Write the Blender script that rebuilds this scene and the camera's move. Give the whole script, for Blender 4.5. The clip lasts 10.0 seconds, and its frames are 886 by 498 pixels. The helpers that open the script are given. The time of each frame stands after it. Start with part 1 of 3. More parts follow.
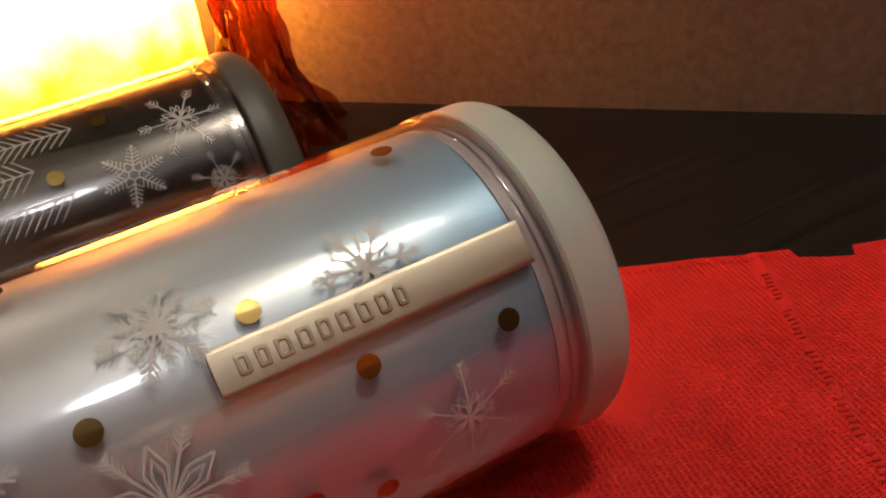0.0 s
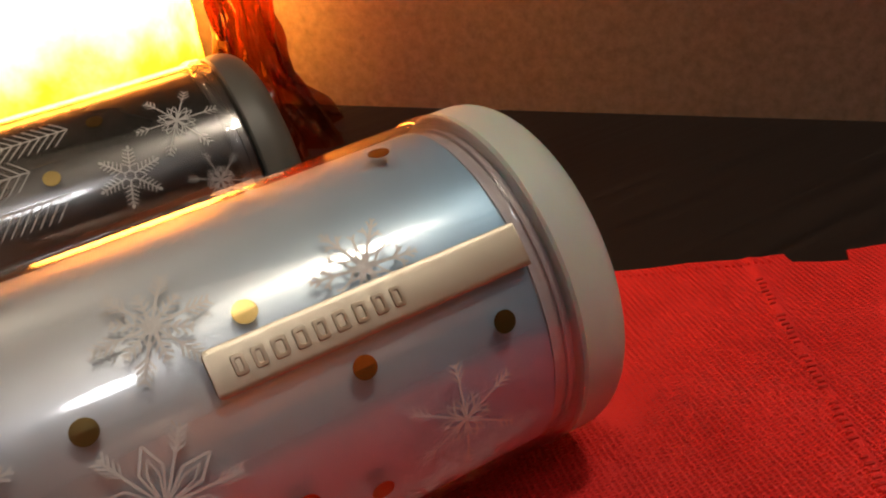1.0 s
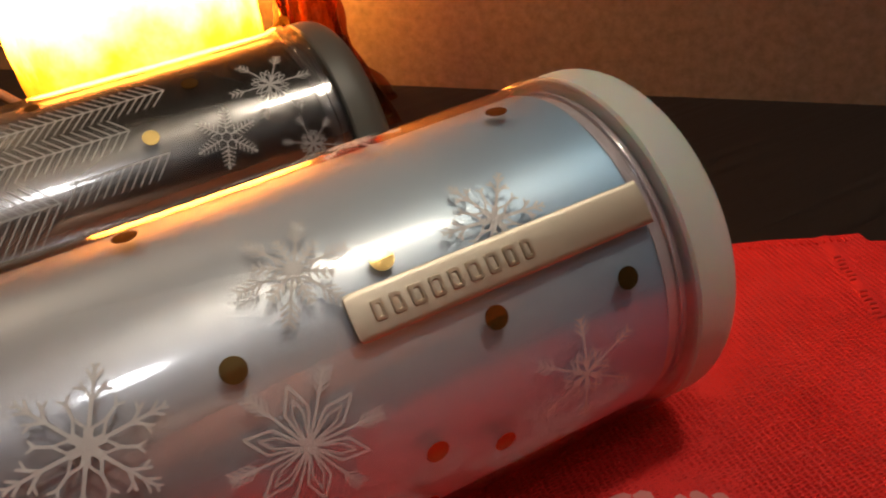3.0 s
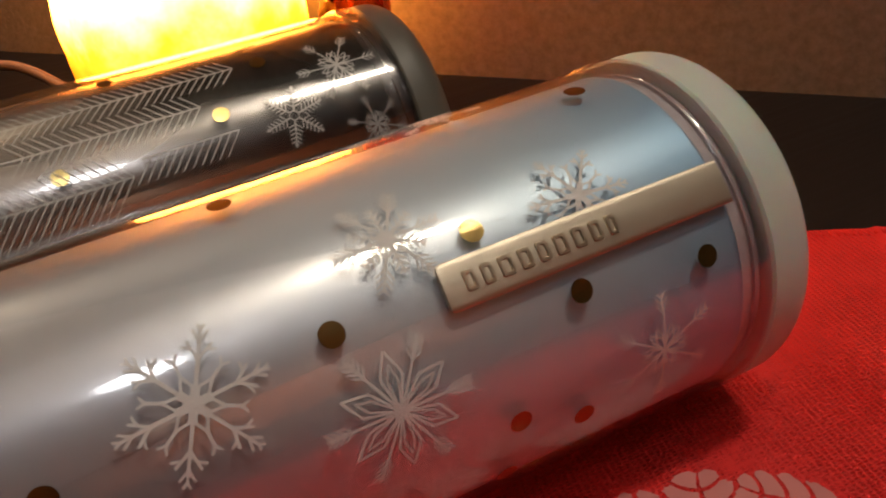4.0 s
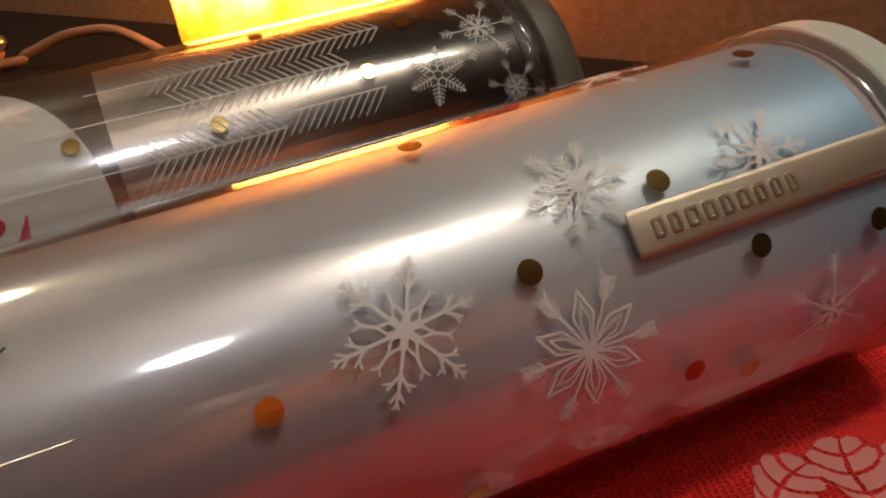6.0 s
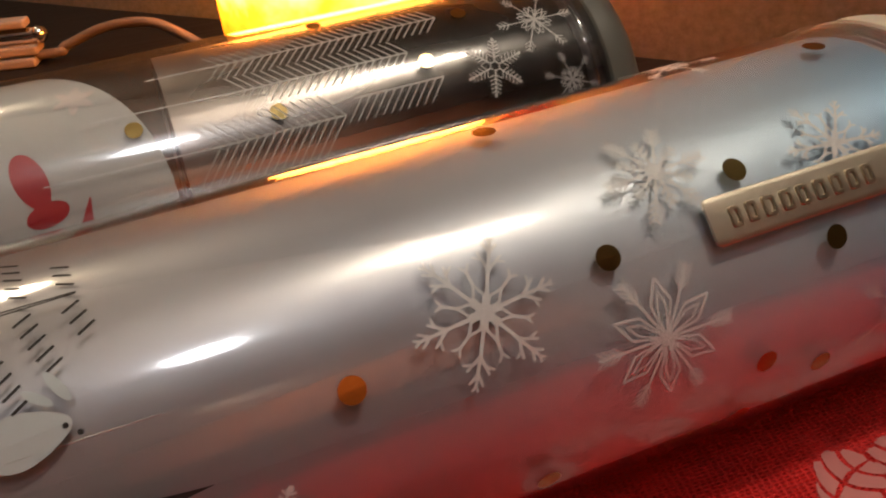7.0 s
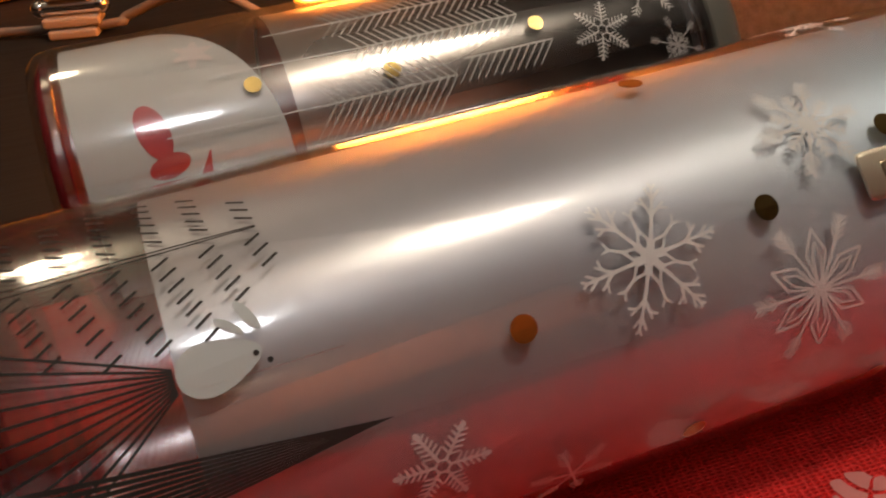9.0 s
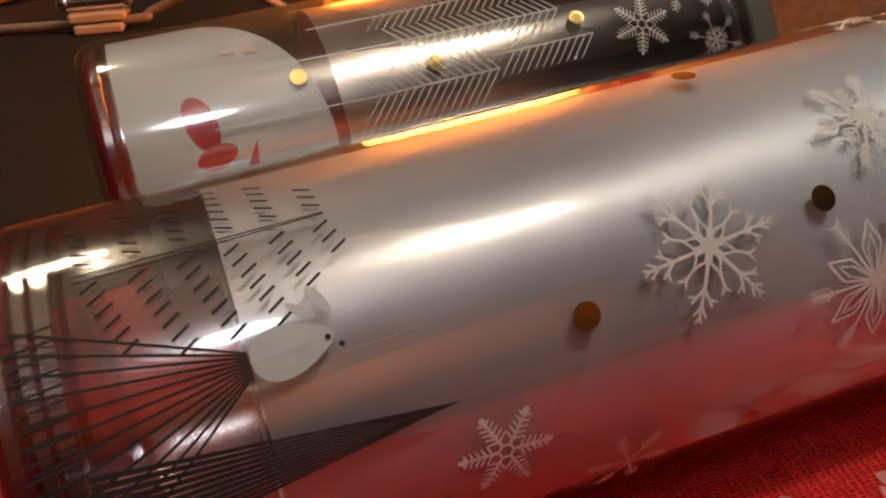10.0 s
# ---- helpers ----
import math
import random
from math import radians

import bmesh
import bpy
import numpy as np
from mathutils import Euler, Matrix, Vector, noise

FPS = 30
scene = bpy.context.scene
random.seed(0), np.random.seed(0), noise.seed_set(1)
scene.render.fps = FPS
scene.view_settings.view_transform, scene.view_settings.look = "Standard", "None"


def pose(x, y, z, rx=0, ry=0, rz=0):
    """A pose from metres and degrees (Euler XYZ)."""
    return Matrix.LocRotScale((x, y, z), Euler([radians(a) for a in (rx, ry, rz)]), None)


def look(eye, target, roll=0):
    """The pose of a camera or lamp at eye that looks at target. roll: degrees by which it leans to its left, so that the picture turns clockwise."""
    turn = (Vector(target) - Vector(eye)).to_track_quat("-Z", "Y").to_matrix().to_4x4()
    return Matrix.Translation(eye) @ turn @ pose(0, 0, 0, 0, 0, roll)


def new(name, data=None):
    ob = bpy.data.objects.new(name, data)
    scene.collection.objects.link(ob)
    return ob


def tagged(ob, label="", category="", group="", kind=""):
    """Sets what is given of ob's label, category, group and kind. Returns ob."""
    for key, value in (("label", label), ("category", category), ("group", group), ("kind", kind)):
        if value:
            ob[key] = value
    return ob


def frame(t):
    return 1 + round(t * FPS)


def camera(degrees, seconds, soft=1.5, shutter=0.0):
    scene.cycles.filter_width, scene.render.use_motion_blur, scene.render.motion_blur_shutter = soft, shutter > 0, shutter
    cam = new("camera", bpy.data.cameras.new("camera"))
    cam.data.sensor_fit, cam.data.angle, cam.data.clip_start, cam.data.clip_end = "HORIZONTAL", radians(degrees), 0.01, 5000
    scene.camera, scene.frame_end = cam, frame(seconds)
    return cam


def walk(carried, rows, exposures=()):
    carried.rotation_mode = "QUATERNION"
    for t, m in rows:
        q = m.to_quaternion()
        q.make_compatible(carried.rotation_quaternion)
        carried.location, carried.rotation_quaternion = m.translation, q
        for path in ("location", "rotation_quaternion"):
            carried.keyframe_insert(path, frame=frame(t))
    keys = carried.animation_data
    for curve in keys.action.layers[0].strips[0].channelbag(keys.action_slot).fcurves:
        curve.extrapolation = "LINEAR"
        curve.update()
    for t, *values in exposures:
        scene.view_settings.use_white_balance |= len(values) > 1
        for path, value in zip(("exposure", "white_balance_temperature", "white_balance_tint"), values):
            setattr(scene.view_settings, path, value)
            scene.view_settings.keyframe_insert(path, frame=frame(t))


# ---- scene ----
cam = camera(55.9, 10.0, soft=2.0, shutter=0.5)
METRES, EYE, TILT, LEAN, TURN = 0.107, 0.13826, -30.947, 7.3225, -29.776
ROWS = [
    (0.0, 0.0, 0.0, 0.0, 0.0, 0.0, -0.0),
    (0.5, -0.0012, 0.0015, -0.0056, -0.23, 0.14, -0.19),
    (1.0, -0.0032, -0.003, -0.0048, -0.37, 0.33, -0.31),
    (1.5, -0.0119, -0.0077, -0.0097, -0.46, 0.47, -0.52),
    (2.0, -0.0707, -0.0034, -0.0363, -0.42, 0.43, -0.85),
    (2.5, -0.1319, -0.0055, -0.0572, -0.21, 0.23, -1.13),
    (4.0, -0.3101, -0.0385, -0.1156, 0.75, -0.22, -2.54),
    (4.5, -0.3652, -0.0472, -0.1398, 1.15, -0.39, -3.25),
    (5.0, -0.4409, -0.0515, -0.167, 1.62, -0.58, -3.91),
    (5.5, -0.4983, -0.0734, -0.1885, 2.23, -0.86, -4.48),
    (7.0, -0.6301, -0.0884, -0.2407, 3.89, -0.85, -6.11),
    (7.5, -0.6863, -0.1031, -0.2659, 4.03, -1.0, -6.47),
    (8.0, -0.7288, -0.1108, -0.2838, 4.32, -1.23, -6.75),
    (8.5, -0.7757, -0.1164, -0.3069, 4.62, -1.54, -7.03),
    (9.0, -0.8272, -0.1153, -0.3271, 4.86, -1.75, -7.26),
    (9.5, -0.8882, -0.1265, -0.3517, 5.01, -1.89, -7.58),
    (10.0, -0.8999, -0.1368, -0.3512, 5.31, -1.9, -7.56),
]
walk(cam, [(t, pose(0, 0, EYE, TILT, LEAN, TURN) @ pose(METRES * x, METRES * y, METRES * z, 90 + pitch, roll, yaw)) for t, x, y, z, yaw, pitch, roll in ROWS],
     exposures=[(0.0, 0.20), (4.0, 0.22), (7.5, 0.42), (10.0, 0.50)])

# ---- light ----
CEILING = 1.75          # metres above the table top


def globe(name, place, radius, watts, colour):
    data = bpy.data.lights.new(name, "POINT")
    data.shadow_soft_size, data.energy, data.color = radius, watts, colour
    ob = new(name, data)
    ob.location = place
    return ob


def strip(name, place, length, width, watts, colour, up):
    """One face of a long thin lamp that lies along x."""
    data = bpy.data.lights.new(name, "AREA")
    data.shape, data.size, data.size_y, data.energy, data.color = "RECTANGLE", length, width, watts, colour
    ob = new(name, data)
    ob.matrix_world = pose(*place, 180 if up > 0 else 0, 0, 0)
    return ob


WARM, COOL, SCONCE = (0.49, -0.115, CEILING - 0.21), (-0.14, -0.68, CEILING - 0.15), (-0.33, 0.850, 0.935)
strip("pendant_down", WARM, 0.40, 0.10, 9.6, (1.0, 0.87, 0.70), -1)
strip("pendant_up", (WARM[0], WARM[1], WARM[2] + 0.03), 0.40, 0.10, 9.5, (1.0, 0.87, 0.70), 1)
globe("ceiling_glow_cool", COOL, 0.092, 3.9, (0.95, 0.96, 1.0))
globe("wall_glow", SCONCE, 0.06, 6.0, (1.0, 0.80, 0.55))

ADDED_WASH = (-0.30, -2.15, CEILING - 0.06)      # added spotlight, unseen, to brighten the curtain at the end of the room
wash = bpy.data.lights.new("added_warm_wash", "SPOT")
wash.energy, wash.color, wash.spot_size, wash.spot_blend, wash.shadow_soft_size = 27.0, (1.0, 0.72, 0.50), radians(130), 0.8, 0.03
new("added_warm_wash", wash).matrix_world = look(ADDED_WASH, (0.25, -2.75, 1.10))

world = bpy.data.worlds.new("world")
scene.world = world
world.use_nodes = True
world.node_tree.nodes["Background"].inputs["Color"].default_value = (0.5, 0.45, 0.4, 1)
world.node_tree.nodes["Background"].inputs["Strength"].default_value = 0.02


# ---- materials ----
def material(name, colour=(0.5, 0.5, 0.5), rough=0.5, metal=0.0, **more):
    m = bpy.data.materials.new(name)
    m.use_nodes = True
    b = m.node_tree.nodes["Principled BSDF"]
    b.inputs["Base Color"].default_value = (*colour, 1)
    b.inputs["Roughness"].default_value = rough
    b.inputs["Metallic"].default_value = metal
    for key, value in more.items():
        b.inputs[key.replace("_", " ")].default_value = value
    return m


def nodes(m):
    return m.node_tree.nodes, m.node_tree.links, m.node_tree.nodes["Principled BSDF"]


def add(m, kind, **settings):
    n = m.node_tree.nodes.new(kind)
    for key, value in settings.items():
        setattr(n, key, value)
    return n


def place_of(m, scale=(1, 1, 1), turn=0.0):
    coord, mapping = add(m, "ShaderNodeTexCoord"), add(m, "ShaderNodeMapping")
    mapping.inputs["Scale"].default_value = scale
    mapping.inputs["Rotation"].default_value = (0, 0, radians(turn))
    m.node_tree.links.new(coord.outputs["Object"], mapping.inputs["Vector"])
    return mapping.outputs["Vector"]


def noise_of(m, vector, scale, detail=4.0, rough=0.55):
    n = add(m, "ShaderNodeTexNoise")
    n.inputs["Scale"].default_value, n.inputs["Detail"].default_value, n.inputs["Roughness"].default_value = scale, detail, rough
    m.node_tree.links.new(vector, n.inputs["Vector"])
    return n.outputs["Fac"]


def ramp(m, fac, stops):
    n = add(m, "ShaderNodeValToRGB")
    el = n.color_ramp.elements
    while len(el) < len(stops):
        el.new(0.5)
    for e, (at, colour) in zip(el, stops):
        e.position, e.color = at, (*colour, 1) if len(colour) == 3 else colour
    m.node_tree.links.new(fac, n.inputs["Fac"])
    return n.outputs["Color"]


def spread(m, fac, low, high, to_low=0.0, to_high=1.0):
    n = add(m, "ShaderNodeMapRange")
    for key, value in (("From Min", low), ("From Max", high), ("To Min", to_low), ("To Max", to_high)):
        n.inputs[key].default_value = value
    m.node_tree.links.new(fac, n.inputs["Value"])
    return n.outputs["Result"]


def bump(m, height, distance, strength=1.0, into=None):
    n = add(m, "ShaderNodeBump")
    n.inputs["Distance"].default_value, n.inputs["Strength"].default_value = distance, strength
    m.node_tree.links.new(height, n.inputs["Height"])
    m.node_tree.links.new(n.outputs["Normal"], (into or nodes(m)[2]).inputs["Normal"])


def along_x(m):
    sep = add(m, "ShaderNodeSeparateXYZ")
    m.node_tree.links.new(place_of(m), sep.inputs["Vector"])
    return sep.outputs["X"]


def foil(name, stops, low, high, rough, metal=1.0):
    """A metallic film whose colour, print with any painted sheen, runs along the tumbler."""
    m = material(name, rough=rough, metal=metal)
    ns, links, b = nodes(m)
    links.new(ramp(m, spread(m, along_x(m), low, high), stops), b.inputs["Base Color"])
    links.new(spread(m, noise_of(m, place_of(m, (12, 40, 40)), 1.0, 2), 0.3, 0.7, rough - 0.015, rough + 0.015), b.inputs["Roughness"])
    # drawn round the tumbler, so that highlights stretch along it
    round_it = add(m, "ShaderNodeTangent", direction_type="RADIAL", axis="X")
    links.new(round_it.outputs["Tangent"], b.inputs["Tangent"])
    b.inputs["Anisotropic"].default_value, b.inputs["Anisotropic Rotation"].default_value = 0.45, 0.25
    return m


def clear(name, tint=(1, 1, 1), rough=0.080, mirror=0.080):
    """Clear thin plastic: lets light through, and mirrors more at grazing angles."""
    m = bpy.data.materials.new(name)
    m.use_nodes = True
    ns, links = m.node_tree.nodes, m.node_tree.links
    ns.clear()
    out, mix = ns.new("ShaderNodeOutputMaterial"), ns.new("ShaderNodeMixShader")
    see, gloss, facing = ns.new("ShaderNodeBsdfTransparent"), ns.new("ShaderNodeBsdfGlossy"), ns.new("ShaderNodeLayerWeight")
    curve, share = ns.new("ShaderNodeMath"), ns.new("ShaderNodeMath")
    curve.operation, share.operation = "POWER", "MULTIPLY_ADD"
    curve.inputs[1].default_value, share.inputs[1].default_value, share.inputs[2].default_value = 4.0, 0.80, mirror
    see.inputs["Color"].default_value = (*tint, 1)
    gloss.inputs["Roughness"].default_value = rough
    facing.inputs["Blend"].default_value = 0.5
    links.new(facing.outputs["Facing"], curve.inputs[0])
    links.new(curve.outputs["Value"], share.inputs[0])
    links.new(share.outputs["Value"], mix.inputs["Fac"])
    links.new(see.outputs["BSDF"], mix.inputs[1])
    links.new(gloss.outputs["BSDF"], mix.inputs[2])
    links.new(mix.outputs["Shader"], out.inputs["Surface"])
    return m


def printed(name, colour, rough=0.5, cover=0.85, metal=0.0):
    """Ink on clear plastic, a little see-through."""
    m = material(name, colour, rough, metal, Alpha=cover)
    return m


# blue print along x; stops 0.60 and 0.80 are lifted to paint in sheen
M_BLUE_FOIL = foil("blue_silver_film", [(0.0, (0.46, 0.445, 0.47)), (0.36, (0.48, 0.495, 0.55)), (0.60, (0.71, 0.77, 0.84)), (0.80, (0.63, 0.78, 0.90)), (1.0, (0.37, 0.61, 0.84))], -0.10, 0.067, 0.45, 0.52)
M_BLACK_FOIL = foil("black_silver_film", [(0.0, (0.47, 0.42, 0.39)), (0.30, (0.36, 0.32, 0.29)), (0.52, (0.10, 0.090, 0.082)), (0.70, (0.040, 0.036, 0.033)), (1.0, (0.028, 0.026, 0.025))], -0.06, 0.045, 0.28, 0.8)
M_CLEAR = clear("clear_plastic")
M_CLEAR_THICK = clear("thick_clear_plastic", (0.995, 0.985, 0.99), 0.05)
M_CUP = clear("rosy_clear_plastic", (0.99, 0.94, 0.94), 0.16, 0.20)
M_RINGS = clear("foot_ring_plastic", (0.98, 0.95, 0.95), 0.10, 0.32)
M_DISC = material("dark_wine_disc", (0.38, 0.115, 0.12), 0.25)
M_WINE = material("wine_red_plastic", (0.20, 0.014, 0.02), 0.10)
M_INK_WHITE = printed("white_ink", (0.67, 0.67, 0.67), 0.5, 1.0)
M_INK_FROST = printed("pale_ink", (0.30, 0.285, 0.28), 0.55, 1.0)
M_INK_GREY = printed("dark_grey_ink", (0.035, 0.030, 0.028), 0.6, 1.0)
M_INK_GREY.node_tree.nodes["Principled BSDF"].inputs["Specular IOR Level"].default_value = 0.15
M_INK_RED = printed("red_ink", (0.50, 0.03, 0.04), 0.5, 1.0)
M_INK_OVAL = printed("pale_blue_ink", (0.50, 0.54, 0.55), 0.5, 1.0)
M_INK_SNOW = printed("snow_ink", (0.60, 0.60, 0.59), 0.5, 1.0)
M_GOLD = material("gold_foil", (0.40, 0.29, 0.11), 0.13, 1.0)
bump(M_GOLD, noise_of(M_GOLD, place_of(M_GOLD), 4200, 3), 0.00005, 0.4)
M_PLATE = material("champagne_metal", (0.66, 0.595, 0.475), 0.38, 1.0)
bump(M_PLATE, noise_of(M_PLATE, place_of(M_PLATE), 4500, 4, 0.7), 0.00010, 0.55)
M_LID_WHITE = material("frosted_white_plastic", (0.555, 0.60, 0.56), 0.42, Subsurface_Weight=0.6, Subsurface_Scale=0.006)
bump(M_LID_WHITE, noise_of(M_LID_WHITE, place_of(M_LID_WHITE), 1500, 4), 0.0001, 0.25)
M_LID_GREY = material("frosted_grey_plastic", (0.092, 0.089, 0.074), 0.45)
M_RIM = material("lilac_grey_plastic", (0.70, 0.66, 0.68), 0.35)
M_SEAL = material("grey_lilac_seal_ring", (0.46, 0.40, 0.43), 0.35)
M_GASKET = material("dark_seal_ring", (0.03, 0.028, 0.028), 0.4)


def cloth():
    """Spun fabric pressed with a lattice of small shiny pits in staggered rows."""
    m = material("red_nonwoven", (0.70, 0.012, 0.015), 0.55, Specular_IOR_Level=0.5)
    ns, links, b = nodes(m)
    cells = add(m, "ShaderNodeTexVoronoi")
    cells.inputs["Scale"].default_value = 900
    cells.inputs["Randomness"].default_value = 0.16
    links.new(place_of(m, (0.72, 1.25, 1), 8), cells.inputs["Vector"])
    pit = spread(m, cells.outputs["Distance"], 0.12, 0.42)
    big = noise_of(m, place_of(m), 60, 5)
    fibre = noise_of(m, place_of(m, (1, 1, 1), 20), 2500, 3, 0.7)
    tone = add(m, "ShaderNodeMath", operation="MULTIPLY_ADD")
    links.new(pit, tone.inputs[0])
    tone.inputs[1].default_value = 0.22
    links.new(big, tone.inputs[2])
    links.new(ramp(m, tone.outputs["Value"], [(0.35, (0.58, 0.006, 0.006)), (0.60, (0.71, 0.011, 0.009)), (0.9, (0.80, 0.020, 0.016))]), b.inputs["Base Color"])
    links.new(spread(m, pit, 0, 1, 0.26, 0.60), b.inputs["Roughness"])
    high = add(m, "ShaderNodeMath", operation="MULTIPLY_ADD")
    links.new(fibre, high.inputs[0])
    high.inputs[1].default_value = 0.35
    links.new(pit, high.inputs[2])
    bump(m, high.outputs["Value"], 0.00050, 1.0)
    return m


def dark_wood():
    m = material("dark_wood", (0.03, 0.022, 0.018), 0.5, Specular_IOR_Level=0.14)
    ns, links, b = nodes(m)
    v = place_of(m, (8, 420, 1), 52)
    grain = noise_of(m, v, 1.0, 6, 0.6)
    links.new(ramp(m, grain, [(0.3, (0.007, 0.0055, 0.0045)), (0.7, (0.017, 0.013, 0.0105))]), b.inputs["Base Color"])
    links.new(spread(m, grain, 0.3, 0.7, 0.55, 0.72), b.inputs["Roughness"])
    bump(m, grain, 0.0003, 0.4)
    return m


def wall_paper():
    m = material("rough_wallpaper", (0.20, 0.17, 0.14), 0.8)
    ns, links, b = nodes(m)
    fine = noise_of(m, place_of(m, (1, 1, 1)), 240, 6, 0.65)
    links.new(ramp(m, fine, [(0.25, (0.16, 0.150, 0.128)), (0.75, (0.28, 0.265, 0.23))]), b.inputs["Base Color"])
    bump(m, fine, 0.0015, 0.6)
    return m


def plaster(name, colour):
    m = material(name, colour, 0.9)
    ns, links, b = nodes(m)
    n = noise_of(m, place_of(m), 30, 5)
    links.new(ramp(m, n, [(0.2, tuple(c * 0.9 for c in colour)), (0.8, colour)]), b.inputs["Base Color"])
    return m


def salt_glow():
    """Rough salt lit from a bulb inside: white where the bulb stands, amber lower down."""
    m = material("glowing_salt", (0.75, 0.36, 0.12), 0.6)
    ns, links, b = nodes(m)
    sep = add(m, "ShaderNodeSeparateXYZ")
    links.new(place_of(m), sep.inputs["Vector"])
    mott = noise_of(m, place_of(m), 38, 4, 0.6)
    mixed = add(m, "ShaderNodeMath", operation="MULTIPLY_ADD")
    links.new(mott, mixed.inputs[0])
    mixed.inputs[1].default_value = 0.045
    links.new(sep.outputs["Z"], mixed.inputs[2])
    t = spread(m, mixed.outputs["Value"], 0.035, 0.100)
    links.new(ramp(m, t, [(0.0, (1.0, 0.19, 0.002)), (0.3, (1.0, 0.26, 0.004)), (0.52, (1.0, 0.28, 0.010)), (0.75, (1.0, 0.27, 0.025)), (1.0, (1.0, 0.27, 0.035))]), b.inputs["Emission Color"])
    glow = ramp(m, t, [(0.0, (0.016, 0.016, 0.016)), (0.3, (0.028, 0.028, 0.028)), (0.5, (0.07, 0.07, 0.07)), (0.72, (0.5, 0.5, 0.5)), (1.0, (1, 1, 1))])
    power = add(m, "ShaderNodeMath", operation="MULTIPLY")
    links.new(glow, power.inputs[0])
    power.inputs[1].default_value = 48.0
    links.new(power.outputs["Value"], b.inputs["Emission Strength"])
    bump(m, mott, 0.004, 0.5)
    return m


M_CLOTH, M_WOOD, M_WALL = cloth(), dark_wood(), wall_paper()
M_CEILING, M_ROOM = plaster("white_plaster", (0.86, 0.84, 0.81)), plaster("beige_plaster", (0.15, 0.12, 0.10))
M_SALT = salt_glow()
M_CELLO = clear("amber_cellophane", (0.60, 0.25, 0.10), 0.12)
M_CORD = material("beige_cord", (0.17, 0.125, 0.10), 0.5)
M_CHROME = material("chrome", (0.75, 0.74, 0.73), 0.14, 1.0)
M_PINKISH = material("satin_beige_plastic", (0.34, 0.27, 0.235), 0.4)
M_YELLOW = material("mustard_plastic", (0.75, 0.36, 0.03), 0.45)
M_WELD = material("pressed_red_weld", (0.50, 0.020, 0.018), 0.28)
M_INK_FEATHER = printed("feather_ink", (0.52, 0.505, 0.48), 0.5, 1.0)
# slightly deeper tone than the plate, so that the raised outlines stand out
M_BAR = material("deeper_champagne_metal", (0.66, 0.57, 0.43), 0.32, 1.0)
M_BAG_PRINT = printed("white_bag_print", (0.74, 0.27, 0.25), 0.5, 0.85)


# ---- mesh helpers ----
def part(name, bm, mat, parent=None, label="", smooth=False, flip=True):
    if flip:
        bmesh.ops.recalc_face_normals(bm, faces=bm.faces)
    me = bpy.data.meshes.new(name)
    for f in bm.faces:
        f.smooth = smooth
    for e in bm.edges:
        if len(e.link_faces) == 2 and e.calc_face_angle(0.0) > radians(38):
            e.smooth = False
    bm.to_mesh(me)
    bm.free()
    me.materials.append(mat)
    ob = new(name, me)
    ob.parent = parent
    return tagged(ob, label) if label else ob


def empty(name, m):
    ob = new(name)
    ob.empty_display_size = 0.01
    ob.matrix_world = m
    return ob


def box(x0, x1, y0, y1, z0, z1, bevel=0.0):
    bm = bmesh.new()
    bmesh.ops.create_cube(bm, size=1)
    for v in bm.verts:
        v.co = Vector(((x0 + x1) / 2 + v.co.x * (x1 - x0), (y0 + y1) / 2 + v.co.y * (y1 - y0), (z0 + z1) / 2 + v.co.z * (z1 - z0)))
    if bevel:
        bmesh.ops.bevel(bm, geom=bm.edges[:], offset=bevel, segments=3, profile=0.5, affect="EDGES")
    return bm


def ring_point(x, r, a):
    """A point round the x axis: a is the angle from the top towards -y, in radians."""
    return Vector((x, -r * math.sin(a), r * math.cos(a)))


def turned(profile, segments=128, closed=True):
    """A solid turned round the x axis from (x, r) pairs; a closed profile joins its ends."""
    bm = bmesh.new()
    rings = []
    for x, r in profile:
        if r < 1e-6:
            rings.append([bm.verts.new((x, 0, 0))] * segments)
        else:
            rings.append([bm.verts.new(ring_point(x, r, 2 * math.pi * k / segments)) for k in range(segments)])
    pairs = list(zip(rings, rings[1:])) + ([(rings[-1], rings[0])] if closed else [])
    for a, b in pairs:
        for k in range(segments):
            j = (k + 1) % segments
            vs = list(dict.fromkeys((a[k], a[j], b[j], b[k])))
            if len(vs) > 2:
                bm.faces.new(vs)
    return bm


def rounded(points, r, steps=5):
    """Rounds the inner corners of an (x, r) polyline."""
    out = [points[0]]
    for p, q, s in zip(points, points[1:], points[2:]):
        p, q, s = Vector(p), Vector(q), Vector(s)
        d = min(r, (p - q).length * 0.45, (s - q).length * 0.45)
        a, b = q + (p - q).normalized() * d, q + (s - q).normalized() * d
        for k in range(steps + 1):
            t = k / steps
            out.append(tuple(a * (1 - t) ** 2 + q * 2 * t * (1 - t) + b * t * t))
    return out + [points[-1]]


# ---- flat drawings that are wrapped round a tumbler ----
def stroke(points, width, end=None):
    """A thin line with a width at its start and end, as a strip: pairs of points."""
    end = width if end is None else end
    pts = []
    for p, q in zip(points, points[1:]):
        n = max(1, int((Vector(q) - Vector(p)).length / 0.0016))
        pts += [Vector(p).lerp(Vector(q), k / n) for k in range(n)]
    pts.append(Vector(points[-1]))
    strip = []
    for k, p in enumerate(pts):
        d = (pts[min(k + 1, len(pts) - 1)] - pts[max(k - 1, 0)]).normalized()
        w = (width + (end - width) * k / (len(pts) - 1)) / 2
        strip.append((p + Vector((-d.y, d.x)) * w, p - Vector((-d.y, d.x)) * w))
    return strip


